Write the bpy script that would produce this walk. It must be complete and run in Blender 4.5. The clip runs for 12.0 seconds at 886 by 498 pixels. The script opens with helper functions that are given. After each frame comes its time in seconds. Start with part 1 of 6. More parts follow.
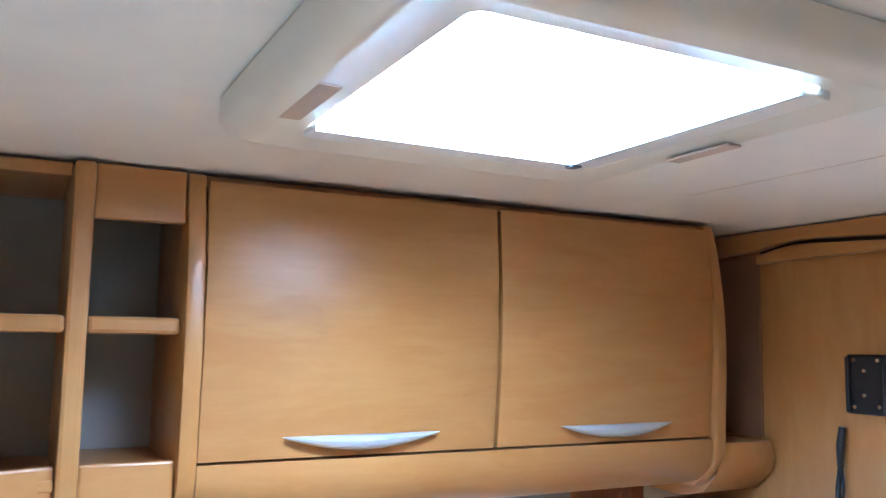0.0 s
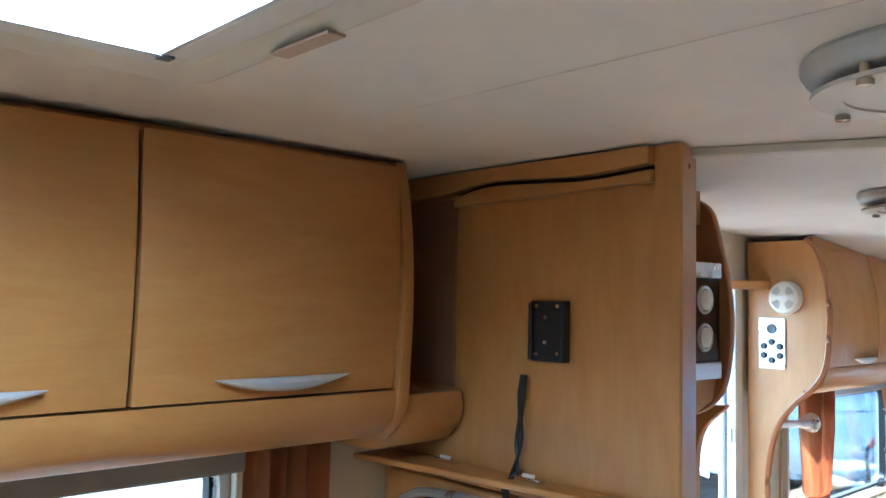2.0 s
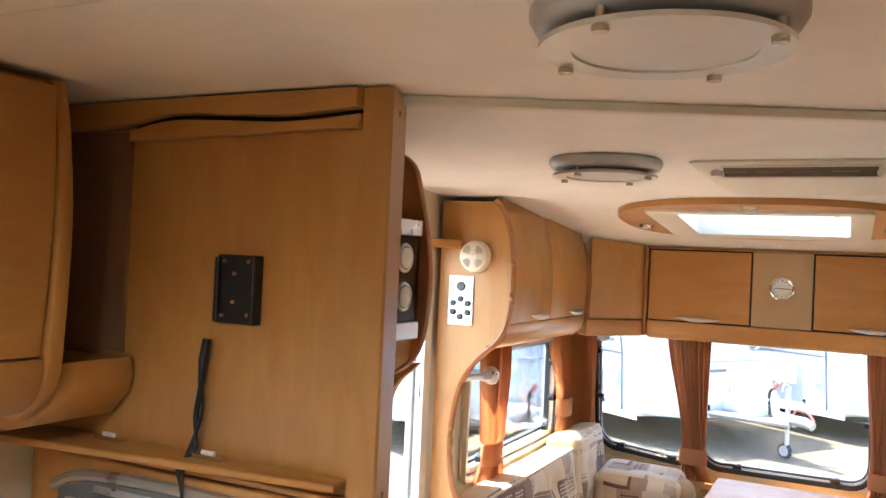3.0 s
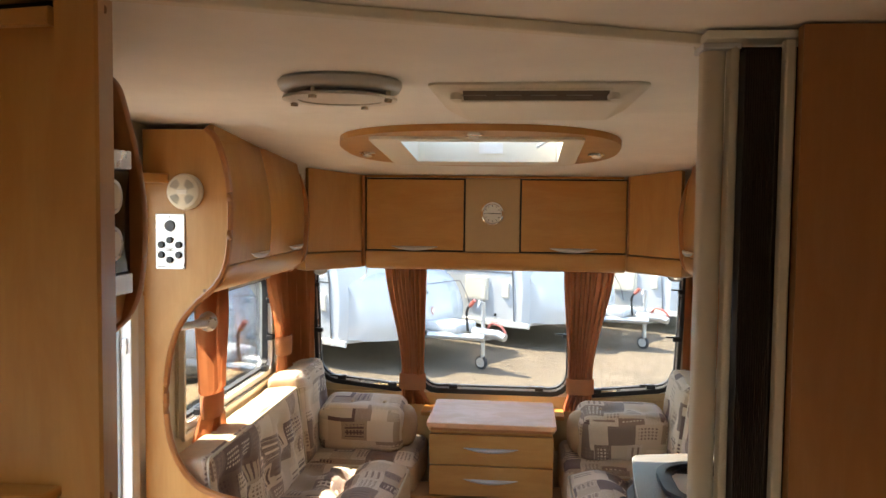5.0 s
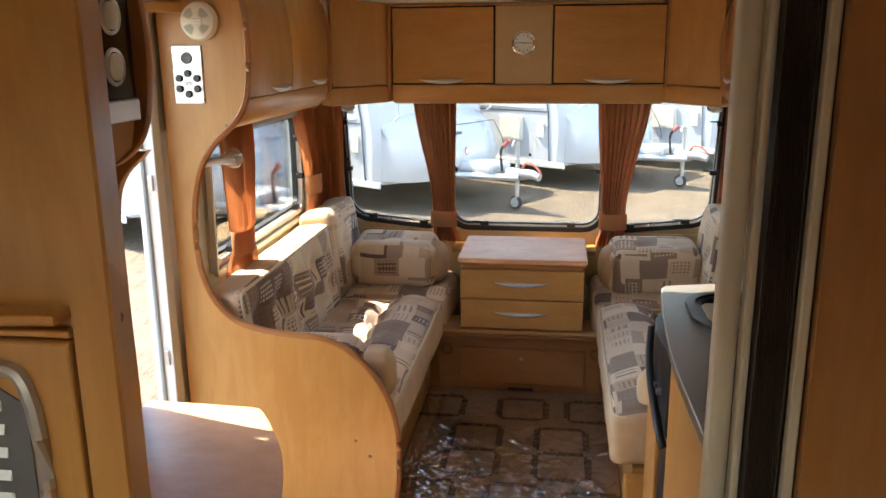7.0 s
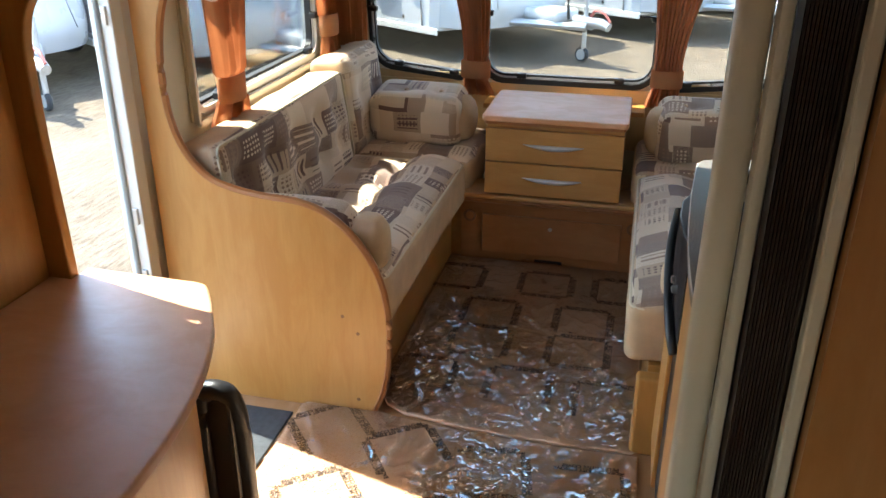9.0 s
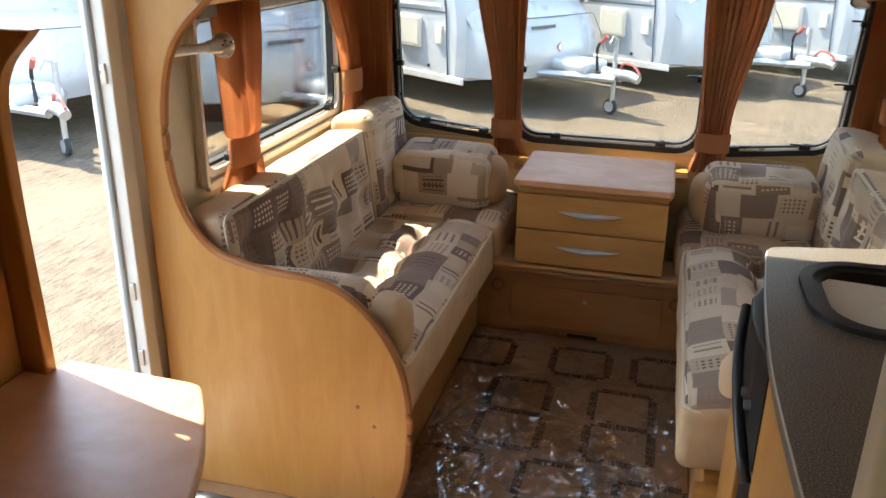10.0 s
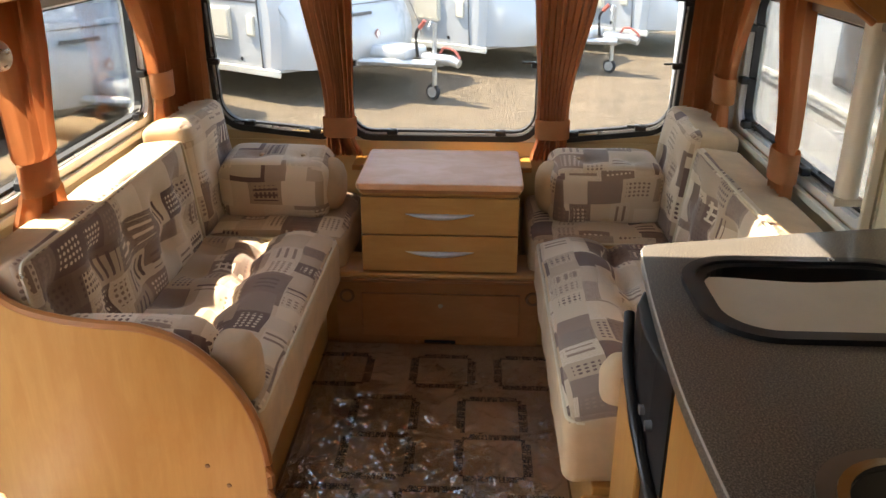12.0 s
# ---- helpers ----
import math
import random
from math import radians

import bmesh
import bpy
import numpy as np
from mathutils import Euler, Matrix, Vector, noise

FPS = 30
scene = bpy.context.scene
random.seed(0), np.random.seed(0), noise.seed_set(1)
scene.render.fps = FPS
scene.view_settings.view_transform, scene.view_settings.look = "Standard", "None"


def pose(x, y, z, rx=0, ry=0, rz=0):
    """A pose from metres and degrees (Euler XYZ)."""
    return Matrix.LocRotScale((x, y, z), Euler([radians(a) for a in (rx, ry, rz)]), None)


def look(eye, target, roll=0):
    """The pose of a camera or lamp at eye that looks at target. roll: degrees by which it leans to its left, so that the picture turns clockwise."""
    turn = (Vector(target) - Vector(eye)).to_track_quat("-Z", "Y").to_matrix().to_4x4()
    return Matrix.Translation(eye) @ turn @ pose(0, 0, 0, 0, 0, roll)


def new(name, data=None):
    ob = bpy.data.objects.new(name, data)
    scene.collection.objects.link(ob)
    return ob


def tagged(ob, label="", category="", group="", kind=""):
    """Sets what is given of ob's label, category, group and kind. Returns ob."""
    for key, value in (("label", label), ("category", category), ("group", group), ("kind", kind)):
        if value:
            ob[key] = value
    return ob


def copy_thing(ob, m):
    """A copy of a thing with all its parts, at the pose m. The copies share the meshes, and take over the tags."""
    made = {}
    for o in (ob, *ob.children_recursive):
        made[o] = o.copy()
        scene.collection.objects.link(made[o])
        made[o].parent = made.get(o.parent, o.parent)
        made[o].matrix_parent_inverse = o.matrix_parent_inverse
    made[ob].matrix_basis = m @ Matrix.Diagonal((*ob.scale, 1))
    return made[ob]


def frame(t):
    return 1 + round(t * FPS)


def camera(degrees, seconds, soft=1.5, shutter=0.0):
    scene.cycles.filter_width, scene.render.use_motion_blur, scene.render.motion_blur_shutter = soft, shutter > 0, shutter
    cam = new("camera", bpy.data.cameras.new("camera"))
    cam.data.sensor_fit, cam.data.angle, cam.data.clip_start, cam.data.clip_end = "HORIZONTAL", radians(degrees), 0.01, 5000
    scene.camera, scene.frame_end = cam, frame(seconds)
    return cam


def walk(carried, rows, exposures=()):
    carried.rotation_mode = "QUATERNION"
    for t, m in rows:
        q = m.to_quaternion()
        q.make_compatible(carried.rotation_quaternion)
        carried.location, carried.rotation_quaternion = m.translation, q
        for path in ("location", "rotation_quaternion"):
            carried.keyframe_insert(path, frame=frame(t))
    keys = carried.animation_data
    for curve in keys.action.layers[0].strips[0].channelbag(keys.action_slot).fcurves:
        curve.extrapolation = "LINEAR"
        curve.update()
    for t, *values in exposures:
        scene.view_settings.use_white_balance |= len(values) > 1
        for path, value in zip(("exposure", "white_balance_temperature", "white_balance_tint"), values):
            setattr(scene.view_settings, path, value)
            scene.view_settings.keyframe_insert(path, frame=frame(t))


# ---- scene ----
cam = camera(56.4, 12.0, soft=1.5)
ROWS = [
    (0, (-0.005, -0.420, 1.696), (0.901, 1.350, 1.916), 0.9),
    (0.5, (0.048, -0.411, 1.701), (1.137, 1.253, 1.919), 1.5),
    (1, (0.108, -0.397, 1.702), (1.336, 1.171, 1.882), 1.6),
    (1.5, (0.171, -0.386, 1.687), (1.463, 1.129, 1.878), 2.0),
    (2, (0.248, -0.377, 1.681), (1.597, 1.094, 1.802), 1.1),
    (2.5, (0.290, -0.353, 1.688), (1.883, 0.853, 1.787), 0.9),
    (3, (0.369, -0.280, 1.687), (2.159, 0.611, 1.716), 2.6),
    (3.5, (0.451, -0.223, 1.684), (2.363, 0.360, 1.616), 0.9),
    (3.7, (0.478, -0.214, 1.687), (2.405, 0.318, 1.609), 0.9),
    (5.5, (0.533, -0.135, 1.690), (2.524, 0.008, 1.566), 0.5),
    (6, (0.551, -0.137, 1.690), (2.526, 0.116, 1.507), -0.9),
    (6.5, (0.559, -0.144, 1.679), (2.520, 0.127, 1.393), -0.5),
    (7, (0.581, -0.168, 1.648), (2.501, 0.106, 1.157), -0.5),
    (8.8, (0.920, -0.316, 1.577), (2.708, 0.043, 0.765), -0.1),
    (9, (0.969, -0.324, 1.573), (2.736, 0.097, 0.749), 0.2),
    (9.5, (1.082, -0.291, 1.562), (2.813, 0.244, 0.726), -0.5),
    (10, (1.231, -0.233, 1.571), (3.030, 0.246, 0.841), 0.8),
    (10.5, (1.364, -0.154, 1.576), (3.207, 0.183, 0.876), 0.7),
    (11, (1.433, -0.120, 1.569), (3.281, 0.077, 0.831), -0.4),
    (11.5, (1.445, -0.133, 1.569), (3.290, 0.007, 0.810), -0.3),
    (12, (1.453, -0.137, 1.563), (3.303, -0.061, 0.806), 0.2),

]
walk(cam, [(t, look(eye, target, roll)) for t, eye, target, roll in ROWS],
     exposures=[(0.0, 4.9, 4200, 3), (0.5, 4.6, 4300, 3), (1.0, 4.45, 6200, 8), (1.6, 4.4, 6400, 8), (2.0, 4.2, 4500, -3), (2.5, 4.5, 4600, -3), (3.0, 4.35, 6200, 8), (3.5, 3.8, 6500, 6), (3.9, 3.5, 6800, 8), (5.3, 3.4, 7100, 8), (7.0, 3.35, 7100, 8), (9.0, 3.3, 6300, 2), (9.5, 3.25, 6300, 2), (10.0, 3.15, 7000, 5), (10.6, 3.05, 7200, 9), (12.0, 3.15, 7600, 10)])

# ---- world and light ----
SUN_DIR = Vector((0.145, 0.525, 0.839))
world = bpy.data.worlds.new("sky")
scene.world = world
world.use_nodes = True
wn = world.node_tree.nodes
sky = wn.new("ShaderNodeTexSky")
sky.sky_type = "NISHITA"
sky.sun_disc = False
sky.sun_elevation = math.asin(SUN_DIR.z)
sky.sun_rotation = math.atan2(SUN_DIR.x, SUN_DIR.y)
wn["Background"].inputs[1].default_value = 0.15
world.node_tree.links.new(sky.outputs[0], wn["Background"].inputs[0])
sun_data = bpy.data.lights.new("sun", "SUN")
sun_data.energy = 2.3
sun_data.angle = radians(0.5)
sun_data.color = (1.0, 0.95, 0.86)
sun = new("sun", sun_data)
sun.matrix_world = look(SUN_DIR * 20, (0, 0, 0))
# the sky's light that the opal roof dome spreads into the bedroom
dome_data = bpy.data.lights.new("dome_daylight", "AREA")
dome_data.shape, dome_data.size, dome_data.size_y = "RECTANGLE", 0.335, 0.345
dome_data.energy = 0.62
dome_data.color = (0.95, 0.97, 1.0)
dome_light = new("dome_daylight", dome_data)
dome_light.matrix_world = pose(0.42, 0.216, 1.985)


# ---- materials ----
def material(name, rough=0.5, metal=0.0, coat=0.0):
    m = bpy.data.materials.new(name)
    m.use_nodes = True
    nt = m.node_tree
    p = nt.nodes["Principled BSDF"]
    p.inputs["Roughness"].default_value = rough
    p.inputs["Metallic"].default_value = metal
    p.inputs["Coat Weight"].default_value = coat
    return m, nt, p


def node(nt, kind, **ins):
    n = nt.nodes.new(kind)
    for k, v in ins.items():
        n.inputs[k.replace("_", " ")].default_value = v
    return n


def coords(nt, scale=(1, 1, 1), source="Object", rot=(0, 0, 0)):
    c = nt.nodes.new("ShaderNodeTexCoord")
    mp = nt.nodes.new("ShaderNodeMapping")
    mp.inputs["Scale"].default_value = scale
    mp.inputs["Rotation"].default_value = rot
    nt.links.new(c.outputs[source], mp.inputs[0])
    return mp.outputs[0]


def ramp(nt, fac, stops, mode="LINEAR"):
    r = nt.nodes.new("ShaderNodeValToRGB")
    r.color_ramp.interpolation = mode
    e = r.color_ramp.elements
    while len(e) < len(stops):
        e.new(0.5)
    for el, (pos, col) in zip(e, stops):
        el.position = pos
        el.color = (*col, 1)
    nt.links.new(fac, r.inputs[0])
    return r.outputs[0]


def mix(nt, fac, a, b, blend="MIX"):
    m = nt.nodes.new("ShaderNodeMix")
    m.data_type = "RGBA"
    m.blend_type = blend
    for i, v in ((0, fac), (6, a), (7, b)):
        if isinstance(v, (int, float)):
            m.inputs[i].default_value = v
        elif isinstance(v, tuple):
            m.inputs[i].default_value = (*v, 1)
        else:
            nt.links.new(v, m.inputs[i])
    return m.outputs[2]


def calc(nt, op, a, b=0.0):
    m = nt.nodes.new("ShaderNodeMath")
    m.operation = op
    for i, v in ((0, a), (1, b)):
        if isinstance(v, (int, float)):
            m.inputs[i].default_value = v
        else:
            nt.links.new(v, m.inputs[i])
    return m.outputs[0]


def bump(nt, p, height, strength=0.2, dist=0.002):
    b = nt.nodes.new("ShaderNodeBump")
    b.inputs["Strength"].default_value = strength
    b.inputs["Distance"].default_value = dist
    nt.links.new(height, b.inputs["Height"])
    nt.links.new(b.outputs[0], p.inputs["Normal"])


def noise_fac(nt, vec, scale, detail=4.0, rough=0.55):
    n = nt.nodes.new("ShaderNodeTexNoise")
    n.inputs["Scale"].default_value = scale
    n.inputs["Detail"].default_value = detail
    n.inputs["Roughness"].default_value = rough
    nt.links.new(vec, n.inputs["Vector"])
    return n.outputs[0]


def wood(name, light, dark, stretch, rough=0.38, coat=0.25):
    """Foil-faced beech: fine grain along one axis, broad cloudy tone."""
    m, nt, p = material(name, rough, 0, coat)
    p.inputs["Coat Roughness"].default_value = 0.3
    grain = noise_fac(nt, coords(nt, stretch), 9.0, 6.0, 0.6)
    broad = noise_fac(nt, coords(nt, tuple(0.25 + 0.05 * s for s in stretch)), 3.5, 3.0)
    soft_dark = tuple(d * 0.55 + q * 0.45 for d, q in zip(dark, light))
    base = ramp(nt, grain, [(0.25, soft_dark), (0.7, light)])
    fv = coords(nt, tuple(0.55 + 0.16 * s for s in stretch))
    warp = nt.nodes.new("ShaderNodeTexNoise")
    warp.inputs["Scale"].default_value = 3.0
    nt.links.new(fv, warp.inputs["Vector"])
    bent = nt.nodes.new("ShaderNodeVectorMath")
    bent.operation = "MULTIPLY_ADD"
    nt.links.new(warp.outputs[1], bent.inputs[0])
    bent.inputs[1].default_value = (0.5, 0.5, 0.5)
    nt.links.new(fv, bent.inputs[2])
    figure = noise_fac(nt, bent.outputs[0], 6.0, 5.0, 0.62)
    base = mix(nt, ramp(nt, figure, [(0.40, (0, 0, 0)), (0.62, (0.8, 0.8, 0.8))]), base, tuple(c * k for c, k in zip(light, (0.84, 0.73, 0.58))))
    base = mix(nt, calc(nt, "MULTIPLY", broad, 0.3), base, tuple(c * 0.76 for c in light))
    nt.links.new(base, p.inputs["Base Color"])
    nt.links.new(ramp(nt, broad, [(0.3, (rough - 0.06,) * 3), (0.7, (rough + 0.1,) * 3)]), p.inputs["Roughness"])
    bump(nt, p, grain, 0.05, 0.0005)
    return m


LIGHT, DARK = (0.52, 0.262, 0.070), (0.42, 0.192, 0.044)
WOOD_H = wood("beech_grain_level", LIGHT, DARK, (1.2, 6, 14))
WOOD_V = wood("beech_grain_upright", LIGHT, DARK, (14, 14, 0.9))
WOOD_Y = wood("beech_grain_across", LIGHT, DARK, (14, 1.2, 14))
WOOD_DARK = wood("stained_beech_trim", (0.40, 0.165, 0.05), (0.31, 0.115, 0.032), (6, 6, 6))
# the same beech, darkened and reddened for the shade under the chest ledge
WOOD_SHADED = wood("shaded_red_beech", (0.44, 0.19, 0.058), (0.35, 0.14, 0.04), (10, 1.2, 10))
# upright beech with the dim washroom corner's shade put into its colour
WOOD_WASH_SHADE = wood("shaded_beech_upright", (0.36, 0.165, 0.05), (0.28, 0.115, 0.032), (14, 14, 0.9))
WOOD_TOP = wood("pale_beech_laminate", (0.74, 0.40, 0.225), (0.66, 0.34, 0.185), (5, 2, 5), 0.5, 0.0)
WOOD_TABLE = wood("satin_beech_laminate", (0.66, 0.37, 0.21), (0.58, 0.31, 0.17), (5, 2, 5), 0.36, 0.0)
WOOD_TOP.node_tree.nodes["Principled BSDF"].inputs["Specular IOR Level"].default_value = 0.18


def plain(name, col, rough=0.5, metal=0.0, vary=0.12, scale=8.0, fine=300.0, relief=0.06, coat=0.0):
    m, nt, p = material(name, rough, metal, coat)
    v = coords(nt)
    broad = noise_fac(nt, v, scale, 4.0)
    small = noise_fac(nt, v, fine, 2.0)
    c = ramp(nt, broad, [(0.3, tuple(x * (1 - vary) for x in col)), (0.7, tuple(min(1, x * (1 + vary * 0.4)) for x in col))])
    nt.links.new(c, p.inputs["Base Color"])
    nt.links.new(ramp(nt, broad, [(0.3, (max(0, rough - 0.08),) * 3), (0.75, (min(1, rough + 0.1),) * 3)]), p.inputs["Roughness"])
    bump(nt, p, small, relief, 0.001)
    return m


CEIL = plain("textured_cream_ceiling", (0.86, 0.83, 0.77), 0.7, vary=0.05, fine=500, relief=0.12)
WALLPAPER = plain("cream_vinyl_wall", (0.70, 0.62, 0.47), 0.6, vary=0.06, fine=250, relief=0.2)
CREAM = plain("cream_plastic", (0.76, 0.71, 0.60), 0.42, vary=0.05)
WHITE = plain("white_plastic", (0.80, 0.79, 0.75), 0.4, vary=0.04)
GREY_LINING = plain("grey_locker_lining", (0.36, 0.33, 0.29), 0.7, vary=0.12)
# dark brown; on the shelf and locker linings it holds the recess shade
SHADOW_WOOD = plain("shade_brown_wood", (0.25, 0.125, 0.06), 0.6, vary=0.15)
SILVER = plain("satin_silver", (0.62, 0.62, 0.63), 0.32, 0.85, 0.05, 20)
HANDLE = plain("satin_handle", (0.60, 0.61, 0.635), 0.45, 0.35, 0.05, 20)
CHROME = plain("chrome", (0.85, 0.85, 0.85), 0.12, 1.0, 0.03)
ALU = plain("white_aluminium", (0.72, 0.72, 0.68), 0.4, 0.1, 0.06)
BLACK = plain("black_plastic", (0.015, 0.015, 0.017), 0.38, vary=0.2)
RUBBER = plain("black_rubber", (0.02, 0.02, 0.022), 0.6, vary=0.2)
BROWN_RIB = plain("brown_folding_door", (0.045, 0.028, 0.02), 0.55, vary=0.2)
BEIGE_CLOTH = plain("beige_suede_cloth", (0.60, 0.43, 0.265), 0.9, vary=0.14, scale=14, fine=900, relief=0.25)
PIPING = plain("cream_piping", (0.66, 0.56, 0.40), 0.85, vary=0.08)
CARAVAN_WHITE = plain("caravan_white_paint", (0.52, 0.535, 0.55), 0.3, vary=0.04, scale=1.5, coat=0.3)
TYRE = plain("tyre_rubber", (0.03, 0.03, 0.032), 0.8)
GALV = plain("galvanised_steel", (0.45, 0.46, 0.47), 0.45, 0.7, 0.15, 25)
RED = plain("faded_red_plastic", (0.42, 0.11, 0.085), 0.45)
DARK_GREY = plain("dark_grey_trim", (0.12, 0.12, 0.125), 0.5)
CHARCOAL = plain("charcoal_carpet", (0.045, 0.05, 0.055), 0.95, vary=0.35, scale=60, fine=600, relief=0.8)
BRASS = plain("brushed_nickel", (0.55, 0.5, 0.42), 0.3, 0.9)


def curtain_cloth():
    m, nt, p = material("rust_curtain_cloth", 0.85)
    v = coords(nt)
    weave = noise_fac(nt, coords(nt, (700, 700, 90)), 1.0, 2.0)
    broad = noise_fac(nt, v, 9.0)
    c = ramp(nt, broad, [(0.3, (0.56, 0.245, 0.10)), (0.7, (0.66, 0.31, 0.135))])
    c = mix(nt, calc(nt, "MULTIPLY", weave, 0.25), c, (0.68, 0.34, 0.15))
    nt.links.new(c, p.inputs["Base Color"])
    p.inputs["Sheen Weight"].default_value = 0.3
    bump(nt, p, weave, 0.15, 0.0005)
    tr = nt.nodes.new("ShaderNodeBsdfTranslucent")
    nt.links.new(c, tr.inputs[0])
    ms = nt.nodes.new("ShaderNodeMixShader")
    ms.inputs[0].default_value = 0.34
    nt.links.new(p.outputs[0], ms.inputs[1])
    nt.links.new(tr.outputs[0], ms.inputs[2])
    nt.links.new(ms.outputs[0], nt.nodes["Material Output"].inputs[0])
    return m


CURTAIN = curtain_cloth()


def glass(name, tint=(0.93, 0.95, 0.95), gloss=1.0):
    m = bpy.data.materials.new(name)
    m.use_nodes = True
    nt = m.node_tree
    nt.nodes.remove(nt.nodes["Principled BSDF"])
    t = nt.nodes.new("ShaderNodeBsdfTransparent")
    t.inputs[0].default_value = (*tint, 1)
    g = nt.nodes.new("ShaderNodeBsdfGlossy")
    g.inputs["Roughness"].default_value = 0.03
    f = nt.nodes.new("ShaderNodeFresnel")
    f.inputs[0].default_value = 1.45
    ms = nt.nodes.new("ShaderNodeMixShader")
    nt.links.new(calc(nt, "MULTIPLY", f.outputs[0], gloss), ms.inputs[0])
    nt.links.new(t.outputs[0], ms.inputs[1])
    nt.links.new(g.outputs[0], ms.inputs[2])
    nt.links.new(ms.outputs[0], nt.nodes["Material Output"].inputs[0])
    return m


GLASS = glass("acrylic_window", (0.82, 0.82, 0.80), 0.7)
ROOF_GLASS = glass("tinted_roof_acrylic", (0.40, 0.50, 0.54), 0.7)
CLEAR = glass("clear_acrylic", (0.95, 0.95, 0.93))


def opal():
    m, nt, p = material("opal_acrylic", 0.5)
    p.inputs["Base Color"].default_value = (0.9, 0.91, 0.92, 1)
    tr = nt.nodes.new("ShaderNodeBsdfTranslucent")
    tr.inputs[0].default_value = (0.95, 0.96, 0.97, 1)
    ms = nt.nodes.new("ShaderNodeMixShader")
    ms.inputs[0].default_value = 0.85
    nt.links.new(p.outputs[0], ms.inputs[1])
    nt.links.new(tr.outputs[0], ms.inputs[2])
    nt.links.new(ms.outputs[0], nt.nodes["Material Output"].inputs[0])
    return m


OPAL = opal()


def patchwork():
    """Woven upholstery: oblongs of cream, taupe and brown with rows of dots, bars and fine hatching."""
    m, nt, p = material("patchwork_upholstery", 0.9)
    p.inputs["Sheen Weight"].default_value = 0.2
    uv = coords(nt, (1, 1, 1), "UV")
    wob = nt.nodes.new("ShaderNodeTexNoise")
    wob.inputs["Scale"].default_value = 4.5
    wob.inputs["Detail"].default_value = 0.5
    nt.links.new(uv, wob.inputs["Vector"])
    add = nt.nodes.new("ShaderNodeVectorMath")
    add.operation = "MULTIPLY_ADD"
    nt.links.new(wob.outputs[1], add.inputs[0])
    add.inputs[1].default_value = (0.045, 0.045, 0)
    nt.links.new(uv, add.inputs[2])
    uv = add.outputs[0]

    def bricks(mortar, w, h, off):
        b = nt.nodes.new("ShaderNodeTexBrick")
        b.offset, b.offset_frequency, b.squash, b.squash_frequency = off, 2, 0.62, 3
        for k, v in (("Color1", (0, 0, 0, 1)), ("Color2", (1, 1, 1, 1)), ("Scale", 1.0), ("Mortar Size", mortar), ("Mortar Smooth", 0.0), ("Bias", 0.0), ("Brick Width", w), ("Row Height", h)):
            b.inputs[k].default_value = v
        nt.links.new(uv, b.inputs["Vector"])
        return b

    cell, rim = bricks(0.0, 0.125, 0.098, 0.37), bricks(0.015, 0.125, 0.098, 0.37)
    a = cell.outputs[0]
    rnd = lambda k: calc(nt, "FRACT", calc(nt, "MULTIPLY", a, k))
    over = bricks(0.0, 0.205, 0.135, 0.45)
    cream, pale, taupe, brown, sand = (0.61, 0.465, 0.315), (0.71, 0.575, 0.415), (0.27, 0.172, 0.118), (0.125, 0.062, 0.044), (0.45, 0.325, 0.21)
    base = ramp(nt, a, [(0.0, cream), (0.20, pale), (0.36, taupe), (0.47, brown), (0.64, sand), (0.78, cream)], "CONSTANT")
    inv = ramp(nt, a, [(0.0, brown), (0.20, taupe), (0.36, pale), (0.47, pale), (0.64, brown), (0.78, taupe)], "CONSTANT")
    base = mix(nt, calc(nt, "MULTIPLY", calc(nt, "GREATER_THAN", over.outputs[0], 0.87), 0.75), base, pale)
    base = mix(nt, calc(nt, "MULTIPLY", calc(nt, "LESS_THAN", over.outputs[0], 0.23), 0.85), base, brown)
    inner = calc(nt, "SUBTRACT", 1.0, rim.outputs[1])
    dots = nt.nodes.new("ShaderNodeTexVoronoi")
    dots.inputs["Scale"].default_value = 58
    dots.inputs["Randomness"].default_value = 0.0
    nt.links.new(uv, dots.inputs["Vector"])
    dot = calc(nt, "MULTIPLY", calc(nt, "LESS_THAN", dots.outputs["Distance"], 0.30), inner)
    dot = calc(nt, "MULTIPLY", dot, calc(nt, "GREATER_THAN", rnd(7.3), 0.66))
    xyz = nt.nodes.new("ShaderNodeSeparateXYZ")
    nt.links.new(uv, xyz.inputs[0])
    stripe = calc(nt, "GREATER_THAN", calc(nt, "SINE", calc(nt, "MULTIPLY", xyz.outputs[0], 230.0)), 0.35)
    stripe = calc(nt, "MULTIPLY", calc(nt, "MULTIPLY", stripe, inner), calc(nt, "LESS_THAN", rnd(13.7), 0.13))
    stripe2 = calc(nt, "GREATER_THAN", calc(nt, "SINE", calc(nt, "MULTIPLY", xyz.outputs[1], 260.0)), 0.4)
    stripe2 = calc(nt, "MULTIPLY", calc(nt, "MULTIPLY", stripe2, inner), calc(nt, "GREATER_THAN", rnd(17.9), 0.86))
    hatch = calc(nt, "GREATER_THAN", calc(nt, "SINE", calc(nt, "MULTIPLY", calc(nt, "ADD", xyz.outputs[0], calc(nt, "MULTIPLY", xyz.outputs[1], 1.6)), 1100.0)), 0.0)
    hatch = calc(nt, "MULTIPLY", hatch, calc(nt, "GREATER_THAN", rnd(23.1), 0.6))
    c = mix(nt, calc(nt, "MULTIPLY", hatch, 0.4), base, inv)
    c = mix(nt, stripe, c, inv)
    c = mix(nt, stripe2, c, inv)
    c = mix(nt, dot, c, inv)
    weave = noise_fac(nt, coords(nt, (900, 260, 1), "UV"), 1.0, 2.0)
    c = mix(nt, calc(nt, "MULTIPLY", weave, 0.08), c, (0.62, 0.52, 0.40))
